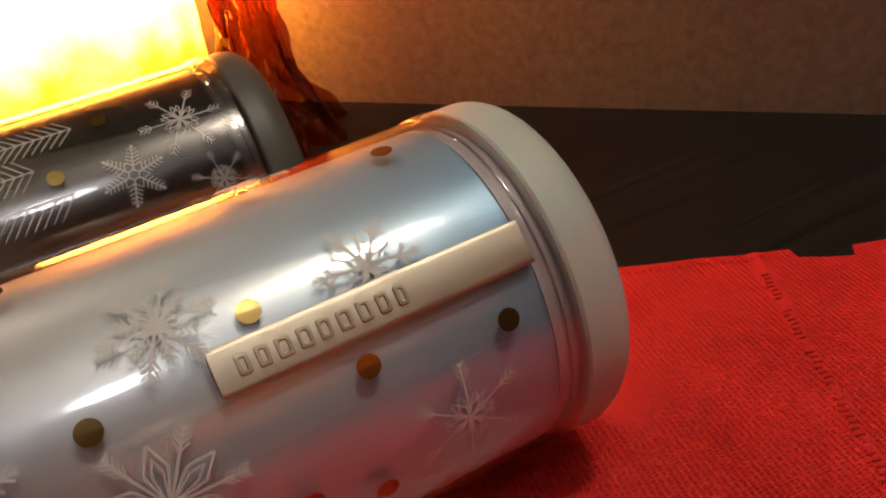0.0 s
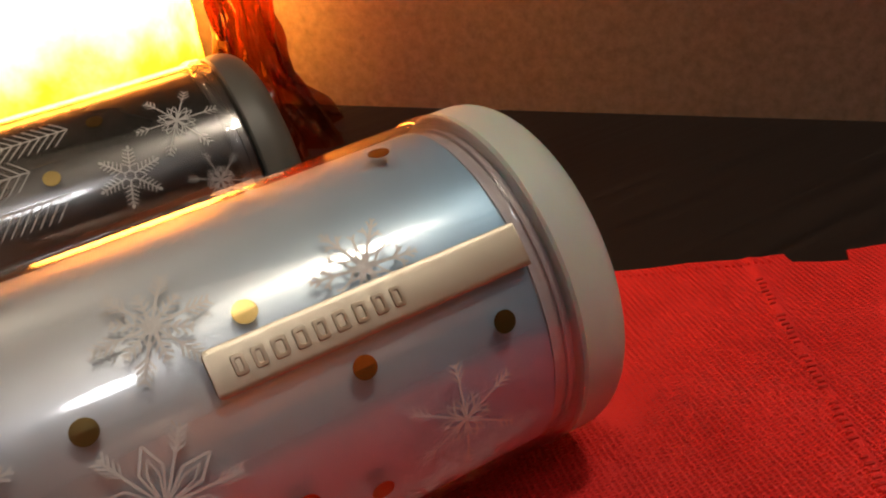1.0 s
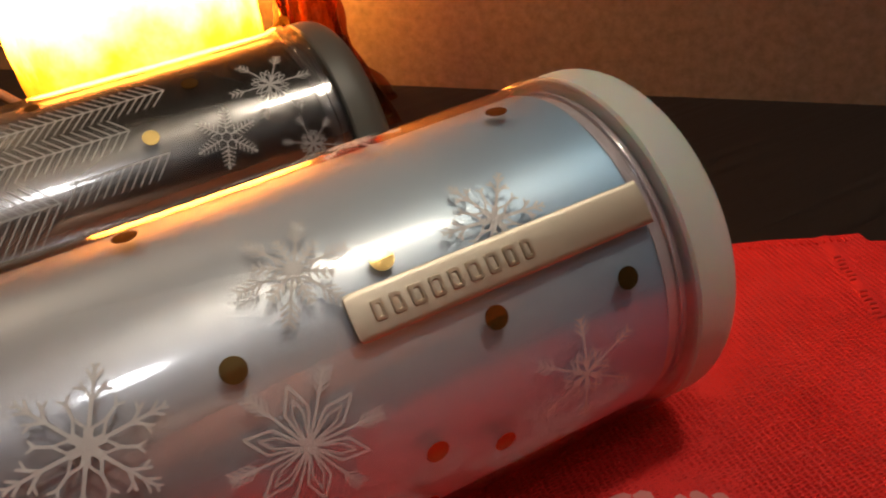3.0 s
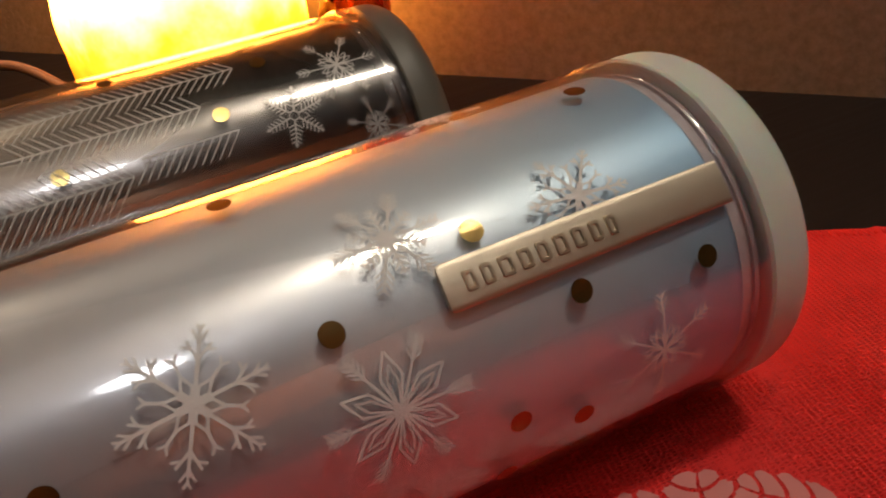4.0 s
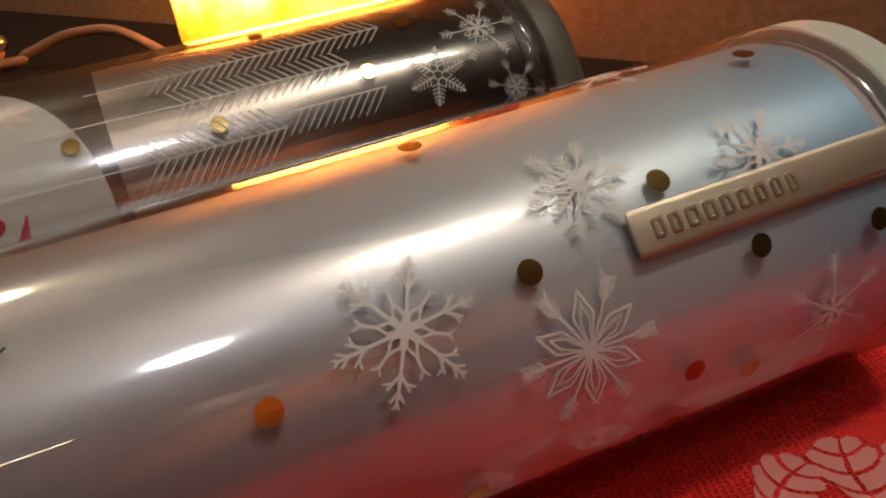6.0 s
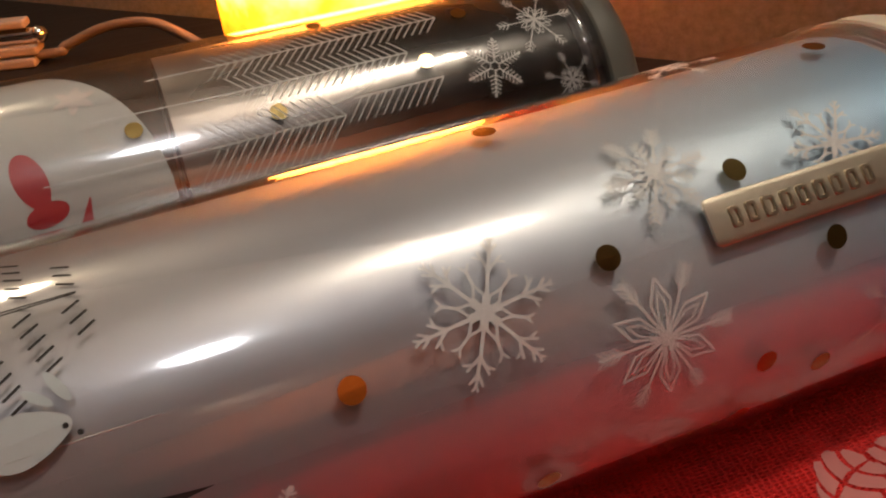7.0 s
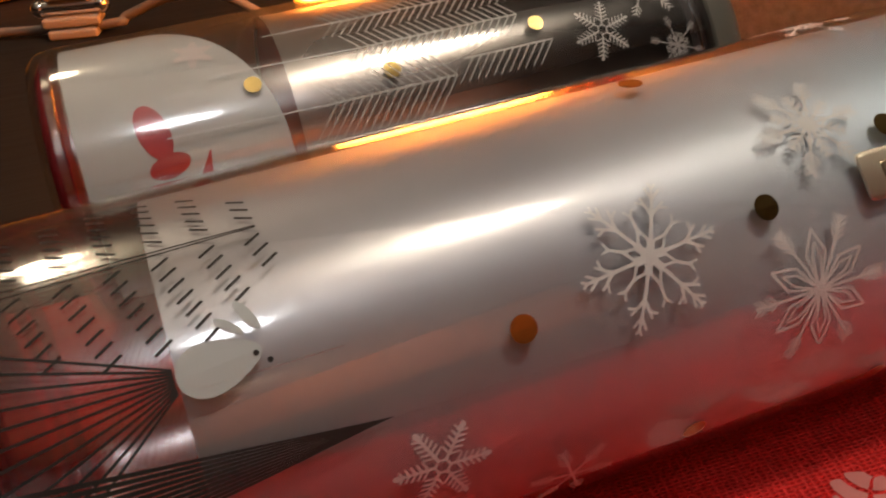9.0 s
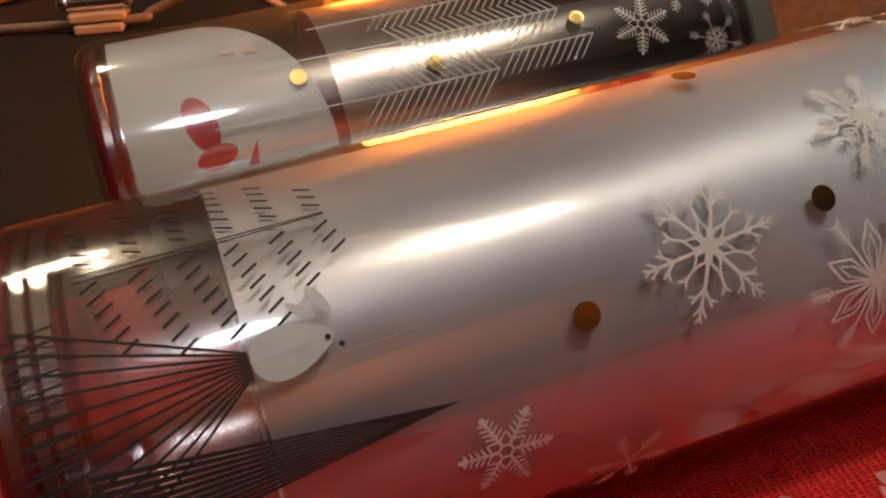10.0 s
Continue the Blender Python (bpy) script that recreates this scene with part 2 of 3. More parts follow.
def spin(points, a):
    c, s = math.cos(a), math.sin(a)
    return [(x * c - y * s, x * s + y * c) for x, y in points]


def disc_strip(r, squash=1.0, turn=0.0, n=14, taper=0.0):
    """A filled round or oval shape as one strip."""
    out = []
    for k in range(n + 1):
        a = math.pi * k / n
        w = r * squash * math.sin(a) * (1 + taper * math.cos(a))
        p = spin([(-r * math.cos(a), w), (-r * math.cos(a), -w - 1e-6)], turn)
        out.append((Vector(p[0]), Vector(p[1])))
    return out


def flake_fern(r, w, turn, arms=6, barbs=5, start=0.45, reach=0.26):
    out = []
    for k in range(arms):
        a = turn + 2 * math.pi * k / arms
        out.append(stroke(spin([(0, 0), (r, 0)], a), w, w * 0.7))
        for j in range(barbs):
            at = r * (start + (0.93 - start) * j / max(1, barbs - 1))
            ln = r * reach * (1 - 0.45 * j / barbs)
            for side in (1, -1):
                out.append(stroke(spin([(at, 0), (at + ln * 0.72, side * ln * 0.68)], a), w * 0.85, w * 0.6))
    return out


def flake_rich(r, w, turn):
    """Six feathered arms with toothed twigs between them, round a small hexagon of open diamonds."""
    out = flake_fern(r, w * 1.15, turn, 6, 4, 0.58, 0.25)
    for k in range(6):
        a = turn + 2 * math.pi * (k + 0.5) / 6
        out.append(stroke(spin([(r * 0.10, 0), (r * 0.70, 0)], a), w, w * 0.8))
        for at, ln in ((0.34, 0.15), (0.47, 0.15), (0.60, 0.10)):
            for side in (1, -1):
                out.append(stroke(spin([(r * at, 0), (r * (at + ln * 0.8), side * r * ln * 0.9)], a), w * 1.1, w * 0.7))
        for side in (1, -1):
            out.append(stroke(spin([(r * 0.08, 0), (r * 0.22, side * r * 0.11), (r * 0.40, 0)], turn + 2 * math.pi * k / 6), w * 0.8, w * 0.8))
    out.append(disc_strip(r * 0.09))
    return out


def flake_diamond(r, w, turn):
    """Six open diamonds between six feathered arms."""
    out = []
    for k in range(6):
        a = turn + 2 * math.pi * k / 6
        out.append(stroke(spin([(0, 0), (r, 0)], a), w, w))
        for j in range(4):
            at = r * (0.66 + 0.08 * j)
            for side in (1, -1):
                out.append(stroke(spin([(at, 0), (at + r * 0.11, side * r * 0.105)], a), w, w * 0.7))
        b = a + math.pi / 6
        for side in (1, -1):
            out.append(stroke(spin([(0, 0), (r * 0.48, side * r * 0.15), (r * 0.80, 0)], b), w * 0.8, w))
            out.append(stroke(spin([(0, 0), (r * 0.42, side * r * 0.07), (r * 0.62, 0)], b), w * 0.7, w * 0.7))
    out.append(disc_strip(r * 0.11))
    return out


def flake_branch(r, w, turn):
    """Six branching twigs with forked tips, six shorter ones between, and a ring of small open diamonds."""
    out = []
    for k in range(6):
        a = turn + 2 * math.pi * k / 6
        out.append(stroke(spin([(0, 0), (r * 0.97, 0)], a), w * 1.5, w))
        for at, ln in ((0.56, 0.27), (0.80, 0.17)):
            for side in (1, -1):
                tip = (r * (at + ln * 0.85), side * r * ln * 0.60)
                out.append(stroke(spin([(r * at, 0), tip], a), w * 1.1, w * 0.9))
                if ln > 0.2:
                    out.append(stroke(spin([(r * (at + ln * 0.5), side * r * ln * 0.36), (r * (at + ln * 0.55), side * r * ln * 0.85)], a), w, w * 0.8))
        for side in (1, -1):
            out.append(stroke(spin([(r * 0.95, 0), (r * 1.03, side * r * 0.05)], a), w, w * 0.8))
        b = a + math.pi / 6
        for side in (1, -1):
            out.append(stroke(spin([(r * 0.06, 0), (r * 0.22, side * r * 0.075), (r * 0.38, 0)], b), w, w))
        out.append(stroke(spin([(r * 0.38, 0), (r * 0.60, 0)], b), w * 1.1, w))
        for side in (1, -1):
            out.append(stroke(spin([(r * 0.58, 0), (r * 0.67, side * r * 0.075)], b), w, w * 0.8))
    out.append(disc_strip(r * 0.13))
    return out


def flake_twig(r, w, turn):
    """Six long thin twigs with double forks, and a burst of fine rays and loops in the middle."""
    out = flake_fern(r, w * 0.9, turn, 6, 3, 0.70, 0.20)
    for k in range(6):
        a = turn + 2 * math.pi * (k + 0.5) / 6
        for side in (1, -1):
            out.append(stroke(spin([(0, 0), (r * 0.22, side * r * 0.07), (r * 0.36, 0)], a), w * 0.8, w * 0.8))
            out.append(stroke(spin([(r * 0.36, 0), (r * 0.46, side * r * 0.08)], a), w * 0.8, w * 0.6))
            out.append(stroke(spin([(0, 0), (r * 0.30, side * r * 0.05), (r * 0.42, side * r * 0.13)], turn + 2 * math.pi * k / 6), w * 0.7, w * 0.6))
    return out


def flake_star(r, w, turn):
    """Six leafy arms of close short barbs with a blunt tip, round a small open hexagon."""
    out = []
    for k in range(6):
        a = turn + 2 * math.pi * k / 6
        out.append(stroke(spin([(r * 0.16, 0), (r, 0)], a), w * 1.2, w))
        for j in range(5):
            at, ln = r * (0.30 + 0.135 * j), r * (0.27 - 0.02 * j)
            for side in (1, -1):
                out.append(stroke(spin([(at, 0), (at + ln * 0.45, side * ln * 0.85)], a), w * 0.9, w * 0.7))
        out.append(stroke(spin([(r * 0.93, 0), (r * 1.05, 0)], a), w * 2.4, w * 1.4))
    out.append(stroke([spin([(r * 0.17, 0)], turn + math.pi * k / 3)[0] for k in range(7)], w, w))
    return out


def wrap(strips, radius_at, x, angle, lift=0.00015, join=False):
    """Strips in metres, (along the axis, round it), laid on a tumbler at x and angle (degrees)."""
    bm = bmesh.new()
    for n, strip in enumerate(strips):
        up = lift + 0.000002 * (n % 40)
        rows, earlier = [], bm.verts[:]
        for p, q in strip:
            row = []
            for c in (p, p.lerp(q, 0.5), q):
                r = radius_at(x + c.x) + up
                row.append(bm.verts.new(ring_point(x + c.x, r, radians(angle) + c.y / r)))
            rows.append(row)
        for a, b in zip(rows, rows[1:]):
            for k in range(2):
                bm.faces.new((a[k], a[k + 1], b[k + 1], b[k]))
        if join and earlier:
            near = min(earlier, key=lambda v: (v.co - rows[0][1].co).length_squared)
            bm.faces.new((near, rows[0][0], rows[0][1]))
            bm.faces.new((near, rows[0][1], rows[0][2]))
    return bm


# ---- the setting ----
WALL_AT, WALL_WAY = Vector((0.2007, 0.2792, 0)), Vector((0.625, -0.781, 0)).normalized()
WALL_IN = Vector((-WALL_WAY.y * -1, -WALL_WAY.x * 1, 0))     # towards the table
if WALL_IN.dot(Vector((-1, -1, 0))) < 0:
    WALL_IN = -WALL_IN


def slab(name, origin, along, inward, length0, length1, thick, z0, z1, mat, label):
    """An upright wall: its face runs through origin; its thickness goes outward."""
    bm = bmesh.new()
    for z in (z0, z1):
        for a, t in ((length0, 0), (length1, 0), (length1, -thick), (length0, -thick)):
            bm.verts.new(Vector(origin) + along * a + inward * t + Vector((0, 0, z)))
    bm.verts.ensure_lookup_table()
    v = bm.verts
    for f in ((0, 1, 2, 3), (4, 5, 6, 7), (0, 1, 5, 4), (1, 2, 6, 5), (2, 3, 7, 6), (3, 0, 4, 7)):
        bm.faces.new([v[i] for i in f])
    return tagged(part(name, bm, mat), label, "wall", kind="structure")


slab("wall_north", WALL_AT, WALL_WAY, WALL_IN, -2.6, 2.4, 0.1, -0.75, CEILING, M_WALL, "rough grey-brown papered wall behind the table")
slab("wall_west", WALL_AT - WALL_WAY * 2.6, WALL_IN, WALL_WAY, 0, 3.6, 0.1, -0.75, CEILING, M_ROOM, "plain beige room wall")
slab("wall_east", WALL_AT + WALL_WAY * 2.4, WALL_IN, -WALL_WAY, 0, 3.6, 0.1, -0.75, CEILING, M_ROOM, "plain beige room wall")
slab("wall_south", WALL_AT + WALL_IN * 3.6, WALL_WAY, -WALL_IN, -2.6, 2.4, 0.1, -0.75, CEILING, M_ROOM, "plain beige room wall")


def sheet(name, z0, z1, mat, label, category, a0=-2.6, a1=2.4, b0=0.0, b1=3.6):
    bm = bmesh.new()
    for z in (z0, z1):
        for a, b in ((a0, b0), (a1, b0), (a1, b1), (a0, b1)):
            bm.verts.new(WALL_AT + WALL_WAY * a + WALL_IN * b + Vector((0, 0, z)))
    bm.verts.ensure_lookup_table()
    v = bm.verts
    for f in ((0, 1, 2, 3), (4, 5, 6, 7), (0, 1, 5, 4), (1, 2, 6, 5), (2, 3, 7, 6), (3, 0, 4, 7)):
        bm.faces.new([v[i] for i in f])
    return part(name, bm, mat), label, category


for ob, label, category in (sheet("floor", -0.80, -0.75, M_ROOM, "plain floor of the room", "floor"),
                            sheet("ceiling", CEILING, CEILING + 0.05, M_CEILING, "white plaster ceiling", "ceiling")):
    tagged(ob, label, category, kind="structure")

table = empty("table", pose(0, 0, 0))
tagged(table, "dark-stained wooden table with fine straight grain", "table")
top, _, _ = sheet("tabletop", -0.03, 0.0, M_WOOD, "", "", -0.95, 0.75, 0.002, 0.95)
top.parent = table
for a, b in ((-0.9, 0.06), (0.7, 0.06), (-0.9, 0.9), (0.7, 0.9)):
    p = WALL_AT + WALL_WAY * a + WALL_IN * b
    part("leg", box(p.x - 0.025, p.x + 0.025, p.y - 0.025, p.y + 0.025, -0.75, -0.03, 0.003), M_WOOD, table)

pendant = empty("pendant_light", pose(WARM[0], WARM[1], CEILING))
tagged(pendant, "long slim pendant lamp shining up and down", "pendant light")
part("housing", box(-0.205, 0.205, -0.052, 0.052, WARM[2] + 0.004 - CEILING, WARM[2] + 0.026 - CEILING, 0.004), M_CHROME, pendant)
for x in (-0.15, 0.15):
    part("rod", box(x - 0.003, x + 0.003, -0.003, 0.003, WARM[2] + 0.026 - CEILING, 0.0), M_CHROME, pendant)
for place in (COOL,):
    lamp = empty("ceiling_light", pose(place[0], place[1], CEILING))
    tagged(lamp, "round white ceiling rose above a glowing globe", "ceiling light", "ceiling lights")
    bm = turned(rounded([(0.0, 0.0), (0.0, 0.05), (0.012, 0.045), (0.016, 0.0)], 0.004), 48, False)
    bmesh.ops.rotate(bm, verts=bm.verts, matrix=Matrix.Rotation(radians(90), 3, "Y"))
    part("rose", bm, M_CEILING, lamp, smooth=True)


# housing for the added curtain lamp; no such fixture is known here
spot = empty("added_spotlight", pose(ADDED_WASH[0], ADDED_WASH[1], CEILING))
tagged(spot, "small round metal housing of the added, unseen spotlight", "spotlight")
bm = turned(rounded([(0.0, 0.0), (0.0, 0.045), (0.018, 0.042), (0.018, 0.0)], 0.004), 40, False)
bmesh.ops.rotate(bm, verts=bm.verts, matrix=Matrix.Rotation(radians(90), 3, "Y"))
part("housing", bm, M_CHROME, spot, smooth=True)

sconce = empty("wall_light", pose(0, 0, 0))
tagged(sconce, "small metal bracket for a wall lamp", "wall light")
away = (Vector(SCONCE) - WALL_AT).dot(WALL_IN)
bm = turned(rounded([(0.0, 0.0), (0.0, 0.05), (0.012, 0.046), (0.012, 0.008), (away - 0.062, 0.006), (away - 0.062, 0.0)], 0.003), 40, False)
bmesh.ops.transform(bm, verts=bm.verts, matrix=Matrix.Translation(Vector(SCONCE) - WALL_IN * away) @ WALL_IN.to_track_quat("X", "Z").to_matrix().to_4x4())
part("bracket", bm, M_CHROME, sconce, smooth=True)


# ---- curtain added at the end of the room: warm reflector mirrored in the dots and the film ----
curtain = empty("curtain", pose(0, 0, 0))
tagged(curtain, "unseen rust-orange folded sheet added as a warm reflector on the room wall", "curtain")
M_WARM_REFLECTOR = plaster("rust_reflector", (0.62, 0.20, 0.08))
bm = bmesh.new()
rows = []
for k in range(161):
    s_in = 0.86 + 2.05 * k / 160
    off = 0.05 + 0.008 * math.sin(s_in * 60) + 0.004 * math.sin(s_in * 21 + 1)
    foot = WALL_AT + WALL_WAY * (2.4 - off) + WALL_IN * s_in
    rows.append([bm.verts.new(foot + Vector((0, 0, z))) for z in (0.74, 1.0, 1.35, 1.72)] + [bm.verts.new(foot + WALL_WAY * 0.004 + Vector((0, 0, z))) for z in (1.72, 1.35, 1.0, 0.74)])
for p, q in zip(rows, rows[1:]):
    for k in range(8):
        j = (k + 1) % 8
        bm.faces.new((p[k], p[j], q[j], q[k]))
part("cloth", bm, M_WARM_REFLECTOR, curtain, smooth=True)
bm = turned([(0.0, 0.0), (0.0, 0.010), (2.2, 0.010), (2.2, 0.0)], 24, False)
bmesh.ops.transform(bm, verts=bm.verts, matrix=Matrix.Translation(WALL_AT + WALL_WAY * 2.35 + WALL_IN * 0.8 + Vector((0, 0, 1.73))) @ WALL_IN.to_track_quat("X", "Z").to_matrix().to_4x4())
part("rail", bm, M_CHROME, curtain, "metal rail of the added warm reflector", True)


# ---- red bag on the table ----
BAG_AT, BAG_U, BAG_V = Vector((0.1337, 0.1639, 0)), Vector((0.866, -0.5, 0)), Vector((-0.5, -0.866, 0))
BAG_TOP = 0.0009


def bag_point(u, v, z):
    return BAG_AT + BAG_U * u + BAG_V * v + Vector((0, 0, z))


def bag_edge(u):
    if 0.0495 < u < 0.0505 or 0.0662 < u < 0.0672:
        return 0.003
    if 0.0505 <= u <= 0.0662:
        return 0.0052 + 0.0008 * math.sin(u * 700)
    return max(0.0, -0.0821 - 0.577 * u) + 0.0004 * math.sin(u * 210)


def bag_rise(u, v):
    """Soft creases of the cloth, flat where the tumbler presses on it."""
    x, y = bag_point(u, v, 0).xy
    n = noise.noise(Vector((x * 22, y * 22, 0.3))) + 0.5 * noise.noise(Vector((x * 60, y * 60, 1.7)))
    free = 1.0
    for middle, end in ((0.1345, 0.09), (0.2244, 0.06)):
        if x < end:
            free = min(free, max(0.0, (abs(y - middle) - 0.012) / 0.02))
    fold = 0.0005 * math.exp(-((u - 0.0392) / 0.0016) ** 2)
    return BAG_TOP + free * (0.0006 * max(n, -0.6) + 0.0004) + fold


bag = empty("gift_bag", pose(0, 0, 0))
tagged(bag, "red non-woven fabric gift bag lying flat on the table", "bag")
bm = bmesh.new()
us = sorted(set([-0.35 + 0.006 * k for k in range(100)] + [0.0494, 0.0500, 0.0506, 0.0660, 0.0667, 0.0673] + [0.034 + 0.0008 * k for k in range(11)]))
us = [u for k, u in enumerate(us) if k == 0 or u - us[k - 1] > 0.0002]
VN = 56
grid, under = [], []
for u in us:
    v0 = bag_edge(u)
    vs = [v0 + (0.34 - v0) * k / VN for k in range(VN + 1)]
    grid.append([bm.verts.new(bag_point(u, v, bag_rise(u, v))) for v in vs])
    under.append([bm.verts.new(bag_point(u, v, 0.0002)) for v in vs])
for i in range(len(us) - 1):
    for k in range(VN):
        bm.faces.new((grid[i][k], grid[i + 1][k], grid[i + 1][k + 1], grid[i][k + 1]))
        bm.faces.new((under[i][k], under[i][k + 1], under[i + 1][k + 1], under[i + 1][k]))
    for k in (0, VN):
        bm.faces.new((grid[i][k], grid[i + 1][k], under[i + 1][k], under[i][k]))
for i in (0, len(us) - 1):
    for k in range(VN):
        bm.faces.new((grid[i][k], grid[i][k + 1], under[i][k + 1], under[i][k]))
part("fabric", bm, M_CLOTH, bag, smooth=True)


def on_bag(x, y, up):
    d = Vector((x, y, 0)) - BAG_AT
    u, v = d.dot(BAG_U), d.dot(BAG_V)
    return Vector((x, y, bag_rise(u, v) + up))


def weld(u, v, du, dv):
    bm = bmesh.new()
    bmesh.ops.create_cube(bm, size=1)
    for p in bm.verts:
        uu, vv = u + p.co.x * du * (0.8 if p.co.z > 0 else 1), v + p.co.y * dv * (0.8 if p.co.z > 0 else 1)
        p.co = bag_point(uu, vv, bag_rise(uu, vv) + (0.0005 if p.co.z > 0 else -0.0002))
    return bm


for k in range(50):
    v = 0.0125 + 0.0019 * k
    if k % 9 < 7:
        part("weld_mark", weld(0.0384 + 0.0003 * math.sin(k * 1.7), v, 0.0021 + 0.0004 * math.sin(k * 2.9), 0.0007), M_WELD, bag)
for k in range(24):
    u = -0.004 + 0.0021 * k
    part("weld_mark", weld(u, bag_edge(u) + 0.0030, 0.0007, 0.0018), M_CLOTH, bag)


def leaf(x, y, length, width, turn, seed):
    """A printed leaf with a ragged edge, crossed by bare veins."""
    bm = bmesh.new()
    lobes = 4
    for side in (1, -1):
        for n in range(lobes):
            t0, t1 = n / lobes + 0.025, (n + 1) / lobes - 0.025
            rows = []
            for k in range(8):
                t = t0 + (t1 - t0) * k / 7
                rag = 0.84 + 0.16 * math.sin(math.pi * k / 7) + 0.10 * noise.noise(Vector((t * 38, seed, side * 3.1)))
                w = width * math.sin(math.pi * min(0.985, t * 0.92 + 0.06)) ** 0.7 * rag
                row = []
                for j in range(4):
                    f = 0.08 + 0.92 * j / 3
                    px = (t - 0.5) * length + 0.50 * f * f * w
                    py = side * f * w + 0.13 * length * math.sin(t * 2.6) + 0.0003 * noise.noise(Vector((px * 900, f * 6, seed)))
                    p = spin([(px, py)], radians(turn))[0]
                    row.append(bm.verts.new(on_bag(x + p[0], y + p[1], 0.00018)))
                rows.append(row)
            for a, b in zip(rows, rows[1:]):
                for j in range(3):
                    bm.faces.new((a[j], a[j + 1], b[j + 1], b[j]))
    return bm


for x, y, ln, w, turn in ((0.0560, 0.0900, 0.020, 0.0075, 65), (0.0700, 0.0860, 0.019, 0.0070, 130), (0.0400, 0.0930, 0.019, 0.0070, 20), (0.0600, 0.0740, 0.020, 0.0075, 170),
                          (0.0300, 0.0800, 0.020, 0.0075, 110), (0.0130, 0.0890, 0.019, 0.0070, 50), (0.0000, 0.0800, 0.019, 0.0070, 150), (-0.0120, 0.0930, 0.018, 0.0065, 80)):
    part("leaf_print", leaf(x, y, ln, w, turn, turn * 0.37), M_BAG_PRINT, bag, "whitish printed leaf")


# ---- tumblers ----
def tumbler(name, label, spot, x_base, x_liner, x_end, lid_len, foil_mat, lid_mat, lid_label, cup_mat):
    """A lying double-walled tumbler along its own x axis, lid towards +x."""
    thing = empty(name, spot)
    tagged(thing, label, "tumbler", "tumblers on the table")

    def radius(x):
        return 0.0361 + 0.0169 * (x - 0.0104) * 0.9

    xs = [x_base + 0.006 + (x_end + 0.0045 - x_base - 0.006) * k / 12 for k in range(13)]
    rb = radius(x_base)
    outer = [(x_base, 0.0), (x_base, rb - 0.005), (x_base + 0.0006, rb - 0.0022), (x_base + 0.0025, rb - 0.0006)] + [(x, radius(x)) for x in xs]
    inner = [(x, radius(x) - 0.0004) for x in reversed(xs)] + [(x_base + 0.004, rb - 0.004), (x_base + 0.003, 0.0)]
    part("shell", turned(outer + inner, 160, False), M_CLEAR, thing, "clear plastic outer wall", True)
    # film inside the wall
    lx = [x_liner + (x_end - x_liner) * k / 10 for k in range(11)]
    film = [(x, radius(x) - 0.0019) for x in lx] + [(x, radius(x) - 0.0023) for x in reversed(lx)]
    part("film", turned(film, 160), foil_mat, thing, "shiny metallic printed film", True)
    # the bare end of the inner cup, seen through the clear foot
    cx = [x_base + 0.0160 + (x_liner - 0.0001 - x_base - 0.0125) * k / 6 for k in range(7)]
    cup = [(x_base + 0.0110, 0.0), (x_base + 0.0110, rb - 0.0095), (x_base + 0.0118, rb - 0.0055), (x_base + 0.0135, rb - 0.0022)] + [(x, radius(x) - 0.0020) for x in cx] + [(x_liner - 0.0001, 0.0)]
    part("inner_cup", turned(cup, 128, False), cup_mat, thing, "rosy clear inner cup", True)
    rd = radius(x_liner) - 0.0026
    part("cup_bottom", turned([(x_liner + 0.0006, 0.0), (x_liner + 0.0006, rd), (x_liner + 0.0016, rd), (x_liner + 0.0016, 0.0)], 96, False), M_DISC, thing, "dark wine-red cup bottom", True)
    part("foot_base", turned(rounded([(x_base + 0.0014, 0.0), (x_base + 0.0014, rb - 0.0045), (x_base + 0.0030, rb - 0.0022), (x_base + 0.0056, rb - 0.0026), (x_base + 0.0056, 0.0)], 0.001, 3), 96, False),
         M_WINE, thing, "thick wine-red foot", True)
    # foot rings
    for at, w in ((x_base + 0.0105, 0.0010), (x_base + 0.0078, 0.0007), (x_base + 0.0045, 0.0008)):
        r = radius(at) - 0.0015
        part("foot_ring", turned([(at - w, r - 0.0012), (at - w, r), (at + w, r), (at + w, r - 0.0012)], 96), M_RINGS, thing, "thick clear foot ring", True)
    # clear collar and seal below the lid
    re = radius(x_end)
    part("rim_band", turned([(x_end + 0.0003, re - 0.0040), (x_end + 0.0003, re - 0.0030), (x_end + 0.0054, re - 0.0030), (x_end + 0.0054, re - 0.0040)], 128),
         M_RIM if lid_mat is M_LID_WHITE else M_GASKET, thing, "smooth plastic rim band", True)
    collar = rounded([(x_end + 0.0002, re - 0.003), (x_end + 0.0002, re + 0.0002), (x_end + 0.0016, re + 0.0007), (x_end + 0.0050, re + 0.0007), (x_end + 0.0054, re - 0.003)], 0.0006, 3)
    part("collar", turned(collar, 160), M_CLEAR_THICK, thing, "clear plastic collar", True)
    for at, r, m in ((x_end + 0.0009, re - 0.0026, M_RIM if lid_mat is M_LID_WHITE else M_GASKET), (x_end + 0.0036, re - 0.0022, M_SEAL if lid_mat is M_LID_WHITE else M_GASKET)):
        part("seal", turned([(at - 0.0002, r - 0.002), (at - 0.0002, r), (at + 0.0002, r), (at + 0.0002, r - 0.002)], 128), m, thing, "thin seal ring", True)
    l0, l1, rl = x_end + 0.0056, x_end + 0.0056 + lid_len, re + 0.0003
    lid = [(l0, 0.0), (l0, rl - 0.0035), (l0, rl - 0.0006), (l0 + 0.0006, rl)]
    for k in range(13):
        a = math.pi / 2 * k / 12
